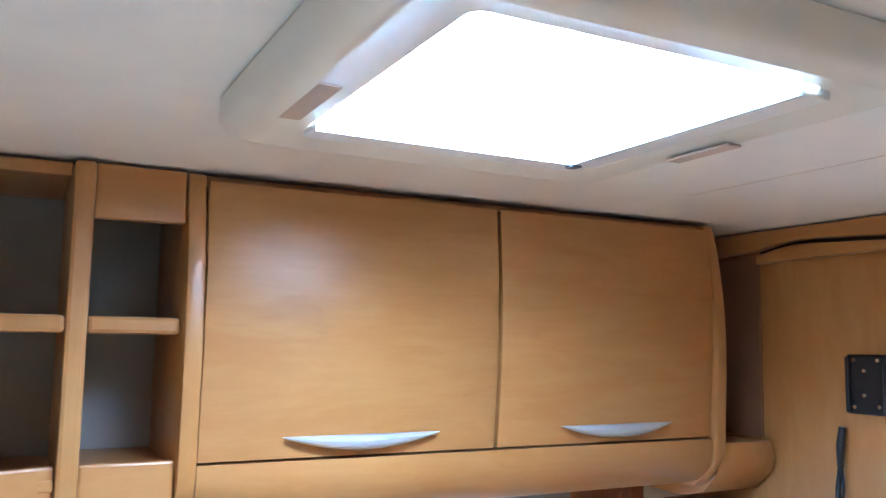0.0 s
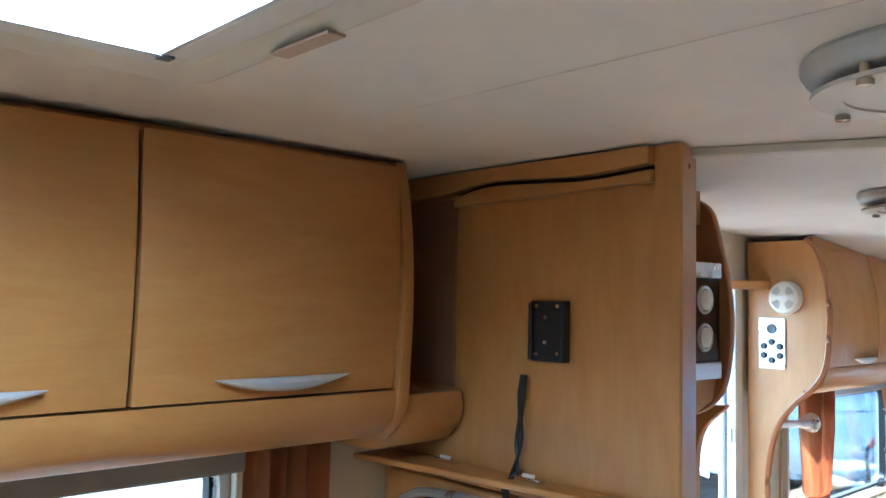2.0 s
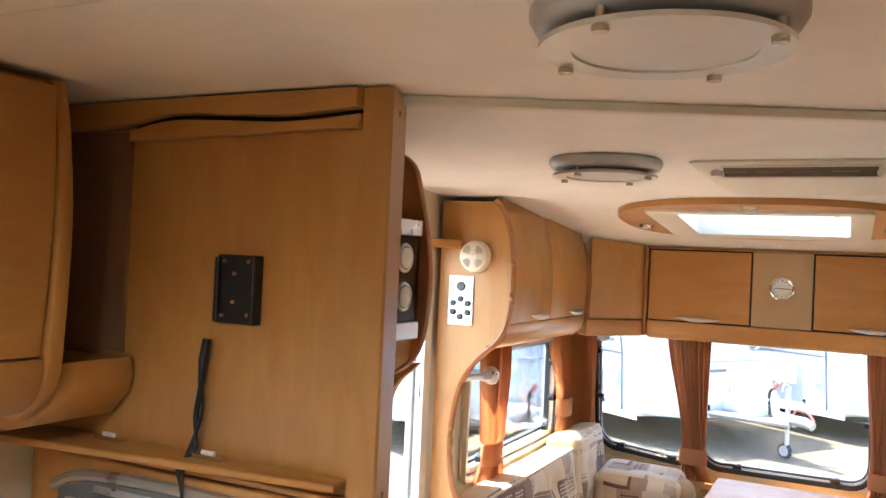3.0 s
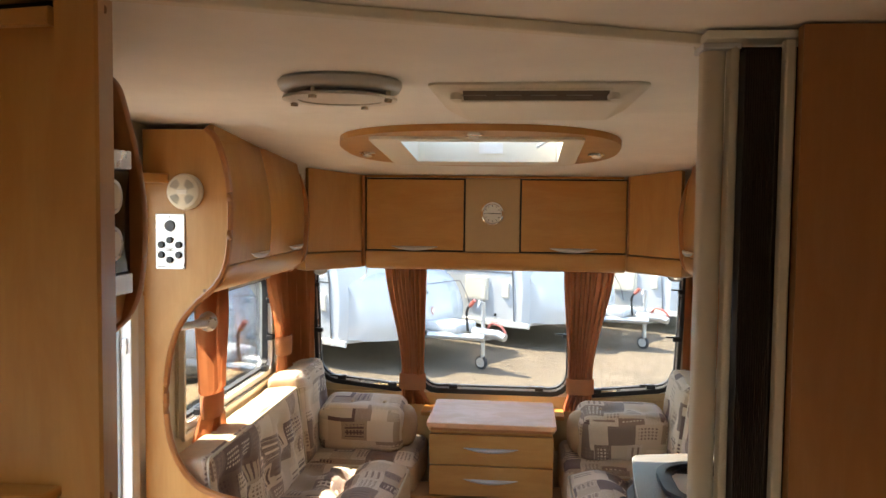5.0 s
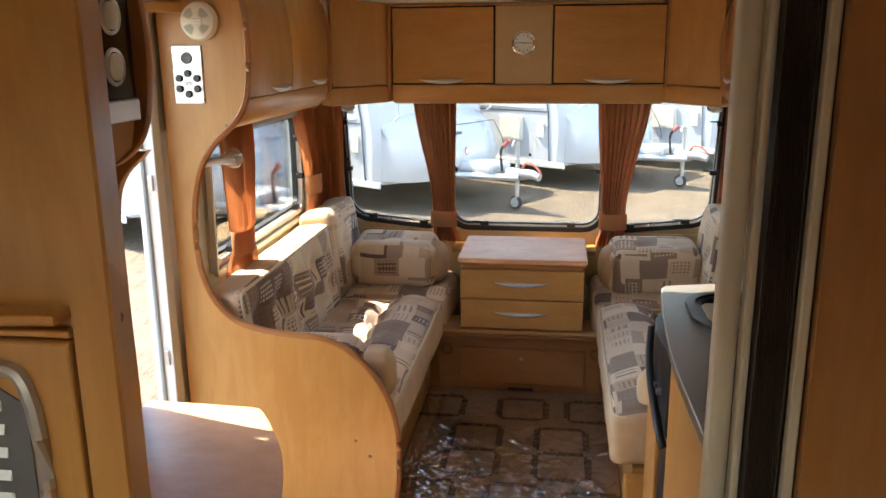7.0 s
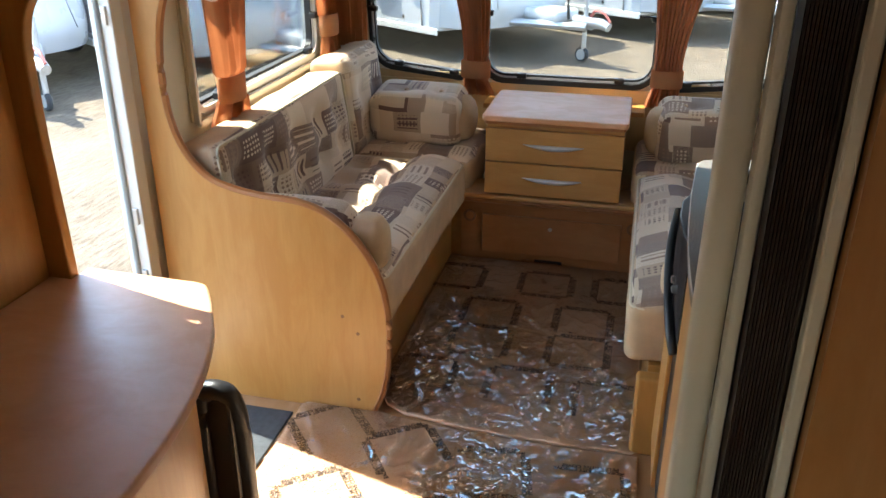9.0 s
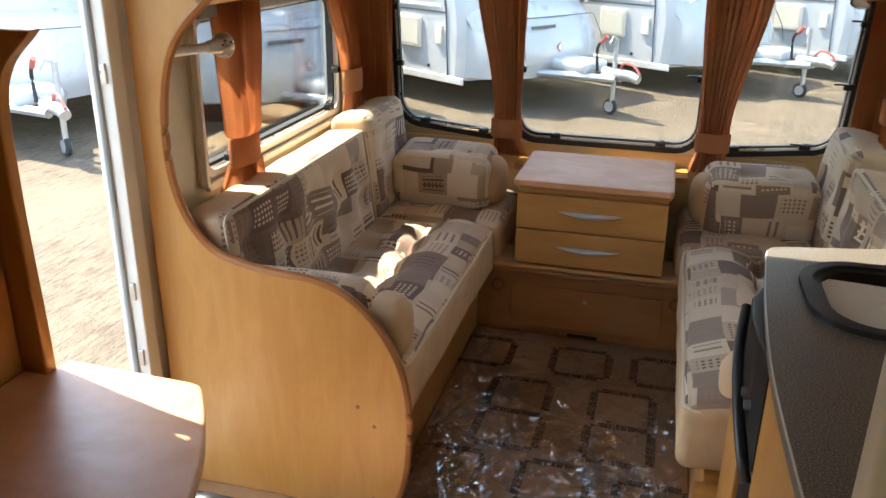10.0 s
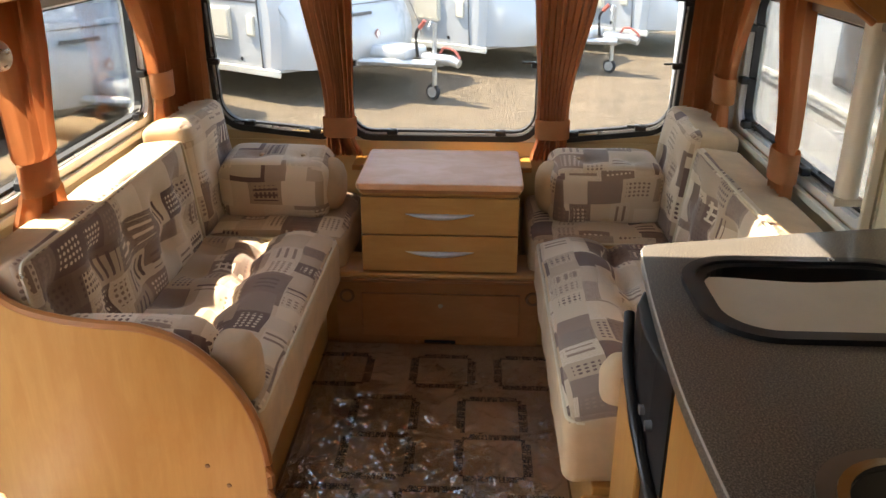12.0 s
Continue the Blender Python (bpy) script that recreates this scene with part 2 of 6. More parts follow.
    nt.links.new(c, p.inputs["Base Color"])
    bump(nt, p, weave, 0.35, 0.0008)
    return m


FABRIC = patchwork()


def worktop_stone():
    m, nt, p = material("grey_speckled_laminate", 0.34, 0, 0.2)
    v = coords(nt)
    a = noise_fac(nt, v, 300, 2.0, 0.75)
    b = noise_fac(nt, v, 6, 3.0)
    c = ramp(nt, a, [(0.34, (0.032, 0.027, 0.023)), (0.5, (0.105, 0.09, 0.075)), (0.66, (0.27, 0.235, 0.20))])
    c = mix(nt, calc(nt, "MULTIPLY", b, 0.2), c, (0.2, 0.18, 0.16))
    nt.links.new(c, p.inputs["Base Color"])
    bump(nt, p, a, 0.05, 0.0004)
    return m


STONE = worktop_stone()


def ground_mat():
    m, nt, p = material("ribbed_dusty_concrete", 0.95)
    v = coords(nt)
    big = noise_fac(nt, v, 0.35, 5.0, 0.6)
    mid = noise_fac(nt, v, 3.0, 6.0, 0.65)
    grit = noise_fac(nt, v, 55.0, 3.0, 0.7)
    streak = noise_fac(nt, coords(nt, (4.0, 26, 1), "Object", (0, 0, 1.1)), 1.6, 6.0, 0.75)
    c = ramp(nt, mid, [(0.3, (0.085, 0.06, 0.038)), (0.55, (0.15, 0.112, 0.073)), (0.75, (0.21, 0.16, 0.107))])
    c = mix(nt, ramp(nt, streak, [(0.42, (0, 0, 0)), (0.62, (0.55, 0.55, 0.55))]), c, (0.26, 0.212, 0.15))
    c = mix(nt, ramp(nt, streak, [(0.34, (0.75, 0.75, 0.75)), (0.46, (0, 0, 0))]), c, (0.035, 0.027, 0.018))
    c = mix(nt, ramp(nt, big, [(0.5, (0, 0, 0)), (0.7, (0.45, 0.45, 0.45))]), c, (0.27, 0.205, 0.135))
    c = mix(nt, ramp(nt, grit, [(0.45, (0, 0, 0)), (0.65, (0.7, 0.7, 0.7))]), c, (0.13, 0.096, 0.064))
    nt.links.new(c, p.inputs["Base Color"])
    bump(nt, p, calc(nt, "ADD", streak, grit), 0.9, 0.03)
    return m


GROUND = ground_mat()


# ---- mesh helpers ----
def part(name, bm, mat, parent=None, label="", smooth=False):
    me = bpy.data.meshes.new(name)
    bm.normal_update()
    bm.to_mesh(me)
    bm.free()
    if mat:
        me.materials.append(mat)
    if smooth:
        me.shade_smooth()
        me.set_sharp_from_angle(angle=radians(40))
    ob = new(name, me)
    if parent:
        ob.parent = parent
    if label:
        ob["label"] = label
    return ob


def thing(name, at=(0, 0, 0), label="", category="", group="", kind=""):
    ob = new(name)
    ob.location = at
    return tagged(ob, label, category, group, kind)


def bx(x0, x1, y0, y1, z0, z1, bev=0.0, seg=2, bm=None):
    own = bmesh.new()
    r = bmesh.ops.create_cube(own, size=1)
    for v in r["verts"]:
        v.co = Vector(((x0 + x1) / 2 + v.co.x * (x1 - x0), (y0 + y1) / 2 + v.co.y * (y1 - y0), (z0 + z1) / 2 + v.co.z * (z1 - z0)))
    if bev:
        bmesh.ops.bevel(own, geom=own.edges[:], offset=bev, segments=seg, affect="EDGES", profile=0.5)
    return join(bm, own)


def join(bm, own):
    if bm is None:
        return own
    me = bpy.data.meshes.new("tmp")
    own.to_mesh(me)
    own.free()
    bm.from_mesh(me)
    bpy.data.meshes.remove(me)
    return bm


def put(axis, u, v, w):
    return {"x": (w, u, v), "y": (u, w, v), "z": (u, v, w)}[axis]


def prism(pts, axis, a, b, bev=0.0, bm=None, seg=2):
    """A polygon in the two other axes, drawn out along axis from a to b."""
    own = bmesh.new()
    lo = [own.verts.new(put(axis, u, v, a)) for u, v in pts]
    hi = [own.verts.new(put(axis, u, v, b)) for u, v in pts]
    n = len(pts)
    f1, f2 = own.faces.new(lo[::-1]), own.faces.new(hi)
    for i in range(n):
        own.faces.new((lo[i], lo[(i + 1) % n], hi[(i + 1) % n], hi[i]))
    bmesh.ops.recalc_face_normals(own, faces=own.faces[:])
    if bev:
        bmesh.ops.bevel(own, geom=list({e for f in (f1, f2) for e in f.edges}), offset=bev, segments=seg, affect="EDGES", profile=0.5)
    return join(bm, own)


def ring(outer, inner, axis, a, b, bm=None):
    """A frame between two outlines of the same number of points."""
    own = bmesh.new()
    n = len(outer)
    loops = [[own.verts.new(put(axis, u, v, w)) for u, v in pts] for pts, w in ((outer, a), (inner, a), (inner, b), (outer, b))]
    for k in range(4):
        p, q = loops[k], loops[(k + 1) % 4]
        for i in range(n):
            own.faces.new((p[i], p[(i + 1) % n], q[(i + 1) % n], q[i]))
    bmesh.ops.recalc_face_normals(own, faces=own.faces[:])
    return join(bm, own)


def rrect(u0, u1, v0, v1, r, n=5):
    pts = []
    for cu, cv, a0 in ((u1 - r, v1 - r, 0), (u0 + r, v1 - r, 90), (u0 + r, v0 + r, 180), (u1 - r, v0 + r, 270)):
        for i in range(n + 1):
            a = radians(a0 + 90 * i / n)
            pts.append((cu + r * math.cos(a), cv + r * math.sin(a)))
    return pts


def tube(pts, r, n=8, closed=False, bm=None, flat=1.0):
    own = bmesh.new()
    pts = [Vector(p) for p in pts]
    rings = []
    m = len(pts)
    up = Vector((0, 0, 1))
    for i, p in enumerate(pts):
        d = (pts[(i + 1) % m] - pts[i - 1]) if closed or 0 < i < m - 1 else (pts[1] - pts[0] if i == 0 else pts[-1] - pts[-2])
        d.normalize()
        u = d.cross(up)
        if u.length < 0.05:
            u = d.cross(Vector((1, 0, 0)))
        u.normalize()
        w = u.cross(d)
        rad = r[i] if isinstance(r, (list, tuple)) else r
        rings.append([own.verts.new(p + u * rad * math.cos(2 * math.pi * k / n) + w * rad * flat * math.sin(2 * math.pi * k / n)) for k in range(n)])
    for i in range(m if closed else m - 1):
        p, q = rings[i], rings[(i + 1) % m]
        for k in range(n):
            own.faces.new((p[k], p[(k + 1) % n], q[(k + 1) % n], q[k]))
    if not closed:
        own.faces.new(rings[0][::-1])
        own.faces.new(rings[-1])
    bmesh.ops.recalc_face_normals(own, faces=own.faces[:])
    return join(bm, own)


def lathe(profile, at=(0, 0, 0), axis="z", n=32, bm=None):
    """Turn (radius, height) pairs about an axis through at."""
    own = bmesh.new()
    rows = []
    for rad, h in profile:
        if rad < 1e-6:
            rows.append([own.verts.new(Vector(at) + Vector(put(axis, 0, 0, h)))])
        else:
            rows.append([own.verts.new(Vector(at) + Vector(put(axis, rad * math.cos(2 * math.pi * k / n), rad * math.sin(2 * math.pi * k / n), h))) for k in range(n)])
    for p, q in zip(rows, rows[1:]):
        for k in range(n):
            a, b = p[k % len(p)], p[(k + 1) % len(p)]
            c, d = q[(k + 1) % len(q)], q[k % len(q)]
            vs = list(dict.fromkeys((a, b, c, d)))
            if len(vs) > 2:
                own.faces.new(vs)
    bmesh.ops.recalc_face_normals(own, faces=own.faces[:])
    return join(bm, own)


def box_uv(bm, off=(0, 0)):
    uv = bm.loops.layers.uv.verify()
    for f in bm.faces:
        n = f.normal
        k = max(range(3), key=lambda i: abs(n[i]))
        a, b = ((1, 2), (0, 2), (0, 1))[k]
        for lp in f.loops:
            lp[uv].uv = (lp.vert.co[a] + off[0], lp.vert.co[b] + off[1])


def cushion(size, r=0.05, cuts=16, puff=0.02, tufts=(), deep=0.02, spread=0.05, seed=0, face=2, roll=None):
    """A padded block centred on its origin: soft edges, a swollen face (0 x, 1 y, 2 z; negative side with ~) and buttoned dimples."""
    bm = bmesh.new()
    bmesh.ops.create_cube(bm, size=2)
    bmesh.ops.subdivide_edges(bm, edges=bm.edges[:], cuts=cuts, use_grid_fill=True)
    h = Vector(size) / 2
    sgn, k = (1, face) if face >= 0 else (-1, ~face)
    a, b = [i for i in range(3) if i != k]
    for v in bm.verts:
        q = v.co.copy()
        p = Vector((q.x * h.x, q.y * h.y, q.z * h.z))
        core = Vector([max(-h[i] + r, min(h[i] - r, p[i])) for i in range(3)])
        d = p - core
        p = core + (d.normalized() * r if d.length > 1e-6 else d)
        s = q[k] * sgn
        if s > 0:
            lift = puff * s * (1 - q[a] ** 4) * (1 - q[b] ** 4)
            for ta, tb in tufts:
                lift -= deep * s * math.exp(-((p[a] - ta) ** 2 + (p[b] - tb) ** 2) / spread ** 2)
            if roll:
                lift += s * (0.026 * math.exp(-((p[b] - roll[0]) / 0.085) ** 2) - 0.022 * math.exp(-((p[b] - roll[1]) / 0.022) ** 2))
            p[k] += sgn * lift
        p += Vector((noise.noise(p * 7 + Vector((seed, 0, 0))), noise.noise(p * 7 + Vector((0, seed, 5))), noise.noise(p * 7 + Vector((9, 0, seed))))) * 0.006
        v.co = p
    bm.normal_update()
    box_uv(bm, (seed * 0.37, seed * 0.21))
    return bm


def wall_cells(axis, w0, w1, us, vs, holes):
    """A wall cut by oblong openings: us and vs span it, holes are (u0, u1, v0, v1)."""
    gu = sorted({*us, *(h[i] for h in holes for i in (0, 1))})
    gv = sorted({*vs, *(h[i] for h in holes for i in (2, 3))})
    bm = bmesh.new()
    for a, b in zip(gu, gu[1:]):
        for c, d in zip(gv, gv[1:]):
            mu, mv = (a + b) / 2, (c + d) / 2
            if not any(h[0] < mu < h[1] and h[2] < mv < h[3] for h in holes):
                prism([(a, c), (b, c), (b, d), (a, d)], axis, w0, w1, bm=bm)
    bmesh.ops.remove_doubles(bm, verts=bm.verts[:], dist=1e-5)
    return bm


def spline(pts, n=8):
    """Catmull-Rom through the points."""
    out = []
    P = [Vector(p) for p in pts]
    P = [P[0] * 2 - P[1]] + P + [P[-1] * 2 - P[-2]]
    for i in range(1, len(P) - 2):
        for j in range(n):
            t = j / n
            a, b, c, d = P[i - 1:i + 3]
            out.append(0.5 * ((2 * b) + (c - a) * t + (2 * a - 5 * b + 4 * c - d) * t * t + (3 * b - a - 3 * c + d) * t ** 3))
    out.append(P[-2])
    return [tuple(v) for v in out]


# ---- the shell of the caravan ----
W = 1.08          # half the inner width
FRONT = 4.79      # inner face of the front wall
REAR = -1.7
TOP = 1.94
SILL_L, HEAD_L = 0.86, 1.315


def roof_z(x):
    return TOP if x < 2.9 else TOP - 0.094 * (x - 2.9)


SIDE_WINS = [(3.35, 4.42, SILL_L, HEAD_L)]
DOOR = (2.42, 3.0, -0.05, 1.76)
REAR_WIN = (0.05, 1.02, 0.88, 1.39)
# unseen rear opening, added to let more daylight into the bedroom
ADDED_TAIL_WIN = (-0.4, 0.9, 0.80, 1.42)
FRONT_WINS = [(0.42, 0.96, 0.70, 1.385), (-0.39, 0.39, 0.70, 1.385), (-0.96, -0.42, 0.70, 1.385)]

tagged(part("floor", bx(REAR - 0.04, FRONT + 0.04, -W - 0.04, W + 0.04, -0.06, 0.0), wood("oak_vinyl_floor", (0.42, 0.25, 0.12), (0.34, 0.19, 0.085), (1, 14, 14), 0.4)), "brown wood-look vinyl floor of the caravan", "floor", kind="structure")
tagged(part("wall_left", wall_cells("y", W, W + 0.04, (REAR, FRONT), (-0.06, TOP), [DOOR, REAR_WIN] + SIDE_WINS), WALLPAPER), "cream vinyl side wall with door opening and windows", "wall", kind="structure")
tagged(part("wall_right", wall_cells("y", -W - 0.04, -W, (REAR, FRONT), (-0.06, TOP), SIDE_WINS), WALLPAPER), "cream vinyl side wall with a window", "wall", kind="structure")
tagged(part("wall_front", wall_cells("x", FRONT, FRONT + 0.04, (-W - 0.04, W + 0.04), (-0.06, TOP), FRONT_WINS), WALLPAPER), "cream front wall with three windows", "wall", kind="structure")
tagged(part("wall_rear", wall_cells("x", REAR - 0.04, REAR, (-W - 0.04, W + 0.04), (-0.06, TOP), [ADDED_TAIL_WIN]), WALLPAPER), "plain cream rear wall with an unseen opening added for daylight", "wall", kind="structure")

HEKI = (3.22, 3.70, -0.27, 0.27)
VENT = (0.246, 0.594, 0.035, 0.396)


def ceiling():
    bm = wall_cells("z", TOP, TOP + 0.035, (REAR, 2.9), (-W - 0.04, W + 0.04), [VENT])
    own = wall_cells("z", 0.0, 0.035, (2.9, FRONT + 0.04), (-W - 0.04, W + 0.04), [HEKI])
    for v in own.verts:
        v.co.z += roof_z(v.co.x)
    return join(bm, own)


tagged(part("ceiling", ceiling(), CEIL), "cream textured caravan ceiling sloping down to the front", "ceiling", kind="structure")

# ---- ground and windows ----
GZ = -0.45
tagged(part("ground", bx(-400, 400, -400, 400, GZ - 0.2, GZ), GROUND), "sunlit dusty ribbed concrete yard", "ground", kind="structure")


def latch(parent, at, axis, flip=1):
    """A small black window catch with a short lever."""
    x, y, z = at
    bm = bx(-0.014, 0.014, -0.022, 0.022, -0.012, 0.012, 0.004)
    tube([(-0.012, -0.01, 0.004), (-0.022, 0.02, 0.012), (-0.022, 0.06, 0.012)], 0.006, 6, bm=bm, flat=0.7)
    lathe([(0, -0.022), (0.011, -0.022), (0.011, -0.008), (0, -0.008)], (0, -0.005, 0.02), "z", 10, bm=bm)
    ob = part("catch", bm, BLACK, parent, smooth=True)
    ob.matrix_basis = pose(x, y, z, 0, 0, 0 if axis == "x" else (90 if flip > 0 else -90)) @ Matrix.Diagonal((1, -1 if flip < 0 and axis == "x" else 1, 1, 1))
    return ob


def window(name, axis, w, u0, u1, v0, v1, label, inward, r=0.075, catches=(), frame_mat=None, rise=0.0):
    """A caravan window: alloy frame, rubber, one acrylic pane with catches. inward is the sign of the room's side."""
    win = thing(name, label=label, category="window", kind="structure")
    s = inward
    out, mid, inn = rrect(u0 - 0.012, u1 + 0.012, v0 - 0.018, v1 + 0.012, r + 0.014), rrect(u0 + 0.006, u1 - 0.006, v0 + 0.006, v1 - 0.006, r), rrect(u0 + 0.018, u1 - 0.018, v0 + 0.024, v1 - 0.018, r - 0.012)
    part("window_frame", ring(out, mid, axis, w + s * 0.012, w - s * 0.05), frame_mat or ALU, win, "black window frame" if frame_mat else "white alloy window frame")
    part("seal", ring(mid, inn, axis, w - s * 0.008, w - s * 0.034), RUBBER, win, "black rubber seal")
    part("bead", ring(rrect(u0 + 0.0065, u1 - 0.0065, v0 + 0.0065, v1 - 0.0065, r), rrect(u0 + 0.012, u1 - 0.012, v0 + 0.014, v1 - 0.012, r - 0.006), axis, w - s * 0.001, w - s * 0.0075), SILVER, win, "thin silver bead")
    pane = part("pane", prism(mid, axis, w - s * 0.036, w - s * 0.041), GLASS, win, "clear acrylic pane")
    pane.visible_shadow = False
    # the oblong wall hole is closed round the rounded frame
    part("corner_trim", ring(rrect(u0 - 0.03, u1 + 0.03, v0 - 0.03, v1 + 0.03, 0.012), out, axis, w + s * 0.006, w - s * 0.036), WALLPAPER, win)
    if rise:
        # the sill climbs towards the caravan's side and the outer edge leans in
        part("sill_trim", bx(w - 0.004, w + 0.036, u0 - 0.03, u1 + 0.03, v0 - 0.05, v0 - 0.031 + rise), TAN, win)
        m = max(abs(u0), abs(u1))
        for ob in win.children:
            if ob.name.split(".")[0] in ("window_frame", "seal", "bead", "pane", "corner_trim"):
                for vert in ob.data.vertices:
                    k = max(0.0, (abs(vert.co.y) - m + 0.54) / 0.54)
                    low = (v1 - vert.co.z) / (v1 - v0)
                    vert.co.z += rise * k * k * low
                    vert.co.y -= math.copysign(0.03 * k * low, vert.co.y)
    for u, v in catches:
        latch(win, put(axis, u, v, w + s * 0.014), axis, s if axis == "y" else 1)
    return win


TAN = plain("tan_wall_panel", (0.60, 0.43, 0.22), 0.6, vary=0.05)


fl = "wide front caravan window with rounded corners and black catches"
window("window_1", "x", FRONT, *FRONT_WINS[0], fl, -1, 0.09, ((0.80, 0.752), (0.53, 0.722), (0.925, 1.0), (0.945, 1.24)), RUBBER, 0.05)
window("window_2", "x", FRONT, *FRONT_WINS[1], fl, -1, 0.09, ((0.21, 0.722), (-0.235, 0.722), (0.372, 1.0), (-0.372, 1.0)), RUBBER)
window("window_3", "x", FRONT, *FRONT_WINS[2], fl, -1, 0.09, ((-0.53, 0.722), (-0.80, 0.752), (-0.925, 1.0), (-0.945, 1.24)), RUBBER, 0.05)
sl = "hinged side window with rounded corners and black catches"
window("window_4", "y", W, *SIDE_WINS[0], sl, -1, 0.06, ((4.38, 1.2), (4.39, 1.02), (4.3, 0.885), (3.5, 0.885)))
window("window_5", "y", -W, *SIDE_WINS[0], sl, 1, 0.06, ((4.38, 1.2), (4.39, 1.02), (4.3, 0.885), (3.75, 0.885)))
window("window_6", "y", W, *REAR_WIN, "bedroom side window below the lockers", -1, 0.06)
# fills the added rear opening, which is never in view
window("window_7", "x", REAR, *ADDED_TAIL_WIN, "unseen rear window added to light the bedroom", 1, 0.06)
for s in (1, -1):
    t = thing("blind_cassette", label="grey roller blind cassette above the side window", category="blind", group="window blinds")
    part("case", bx(3.33, 4.44, *sorted((s * (W - 0.05), s * (W - 0.013))), 1.318, 1.366, 0.006), plain("grey_blind_case", (0.30, 0.28, 0.25), 0.5) if s > 0 else bpy.data.materials["grey_blind_case"], t)
    for x in (3.318, 4.442):
        part("side_rail", bx(x, x + 0.016, *sorted((s * (W - 0.035), s * (W - 0.013))), SILL_L - 0.03, 1.366, 0.003), CREAM, t)
    part("sill_rail", bx(3.335, 4.441, *sorted((s * (W - 0.03), s * (W - 0.013))), SILL_L - 0.045, SILL_L - 0.022, 0.004), CREAM, t)


t = thing("blind_cassette", label="grey roller blind cassette above the bedroom window", category="blind", group="window blinds")
part("case", bx(0.02, 1.045, W - 0.055, W - 0.013, 1.35, 1.412, 0.006), bpy.data.materials["grey_blind_case"], t)
part("side_rail", bx(1.035, 1.05, W - 0.035, W - 0.013, 0.85, 1.349, 0.003), CREAM, t)


# ---- entrance door ----
door = thing("door_1", label="open caravan entrance with a white alloy door frame", category="door", kind="structure")
x0, x1, z0, z1 = DOOR
bm = bx(x1 - 0.03, x1 + 0.022, W - 0.012, W + 0.055, z0, z1, 0.004)
bx(x0 - 0.02, x0 + 0.03, W - 0.012, W + 0.055, z0, z1, 0.004, bm=bm)
bx(x0 + 0.03, x1 - 0.03, W - 0.012, W + 0.055, z1 - 0.03, z1 + 0.02, 0.004, bm=bm)
bx(x0 + 0.03, x1 - 0.03, W - 0.012, W + 0.055, z0, 0.012, 0.004, bm=bm)
part("door_frame", bm, ALU, door, "white alloy door frame")
bm = tube([(x1 - 0.034, W + 0.03, 0.03), (x1 - 0.034, W + 0.03, z1 - 0.04)], 0.009, 8)
part("door_seal", bm, plain("grey_rubber", (0.35, 0.37, 0.36), 0.6), door, "grey rubber seal")
for z in (0.42, 0.62, 1.2):
    part("keeper", bx(x1 - 0.038, x1 - 0.028, W + 0.0, W + 0.016, z, z + 0.05, 0.002), SILVER, door, "steel lock keeper")


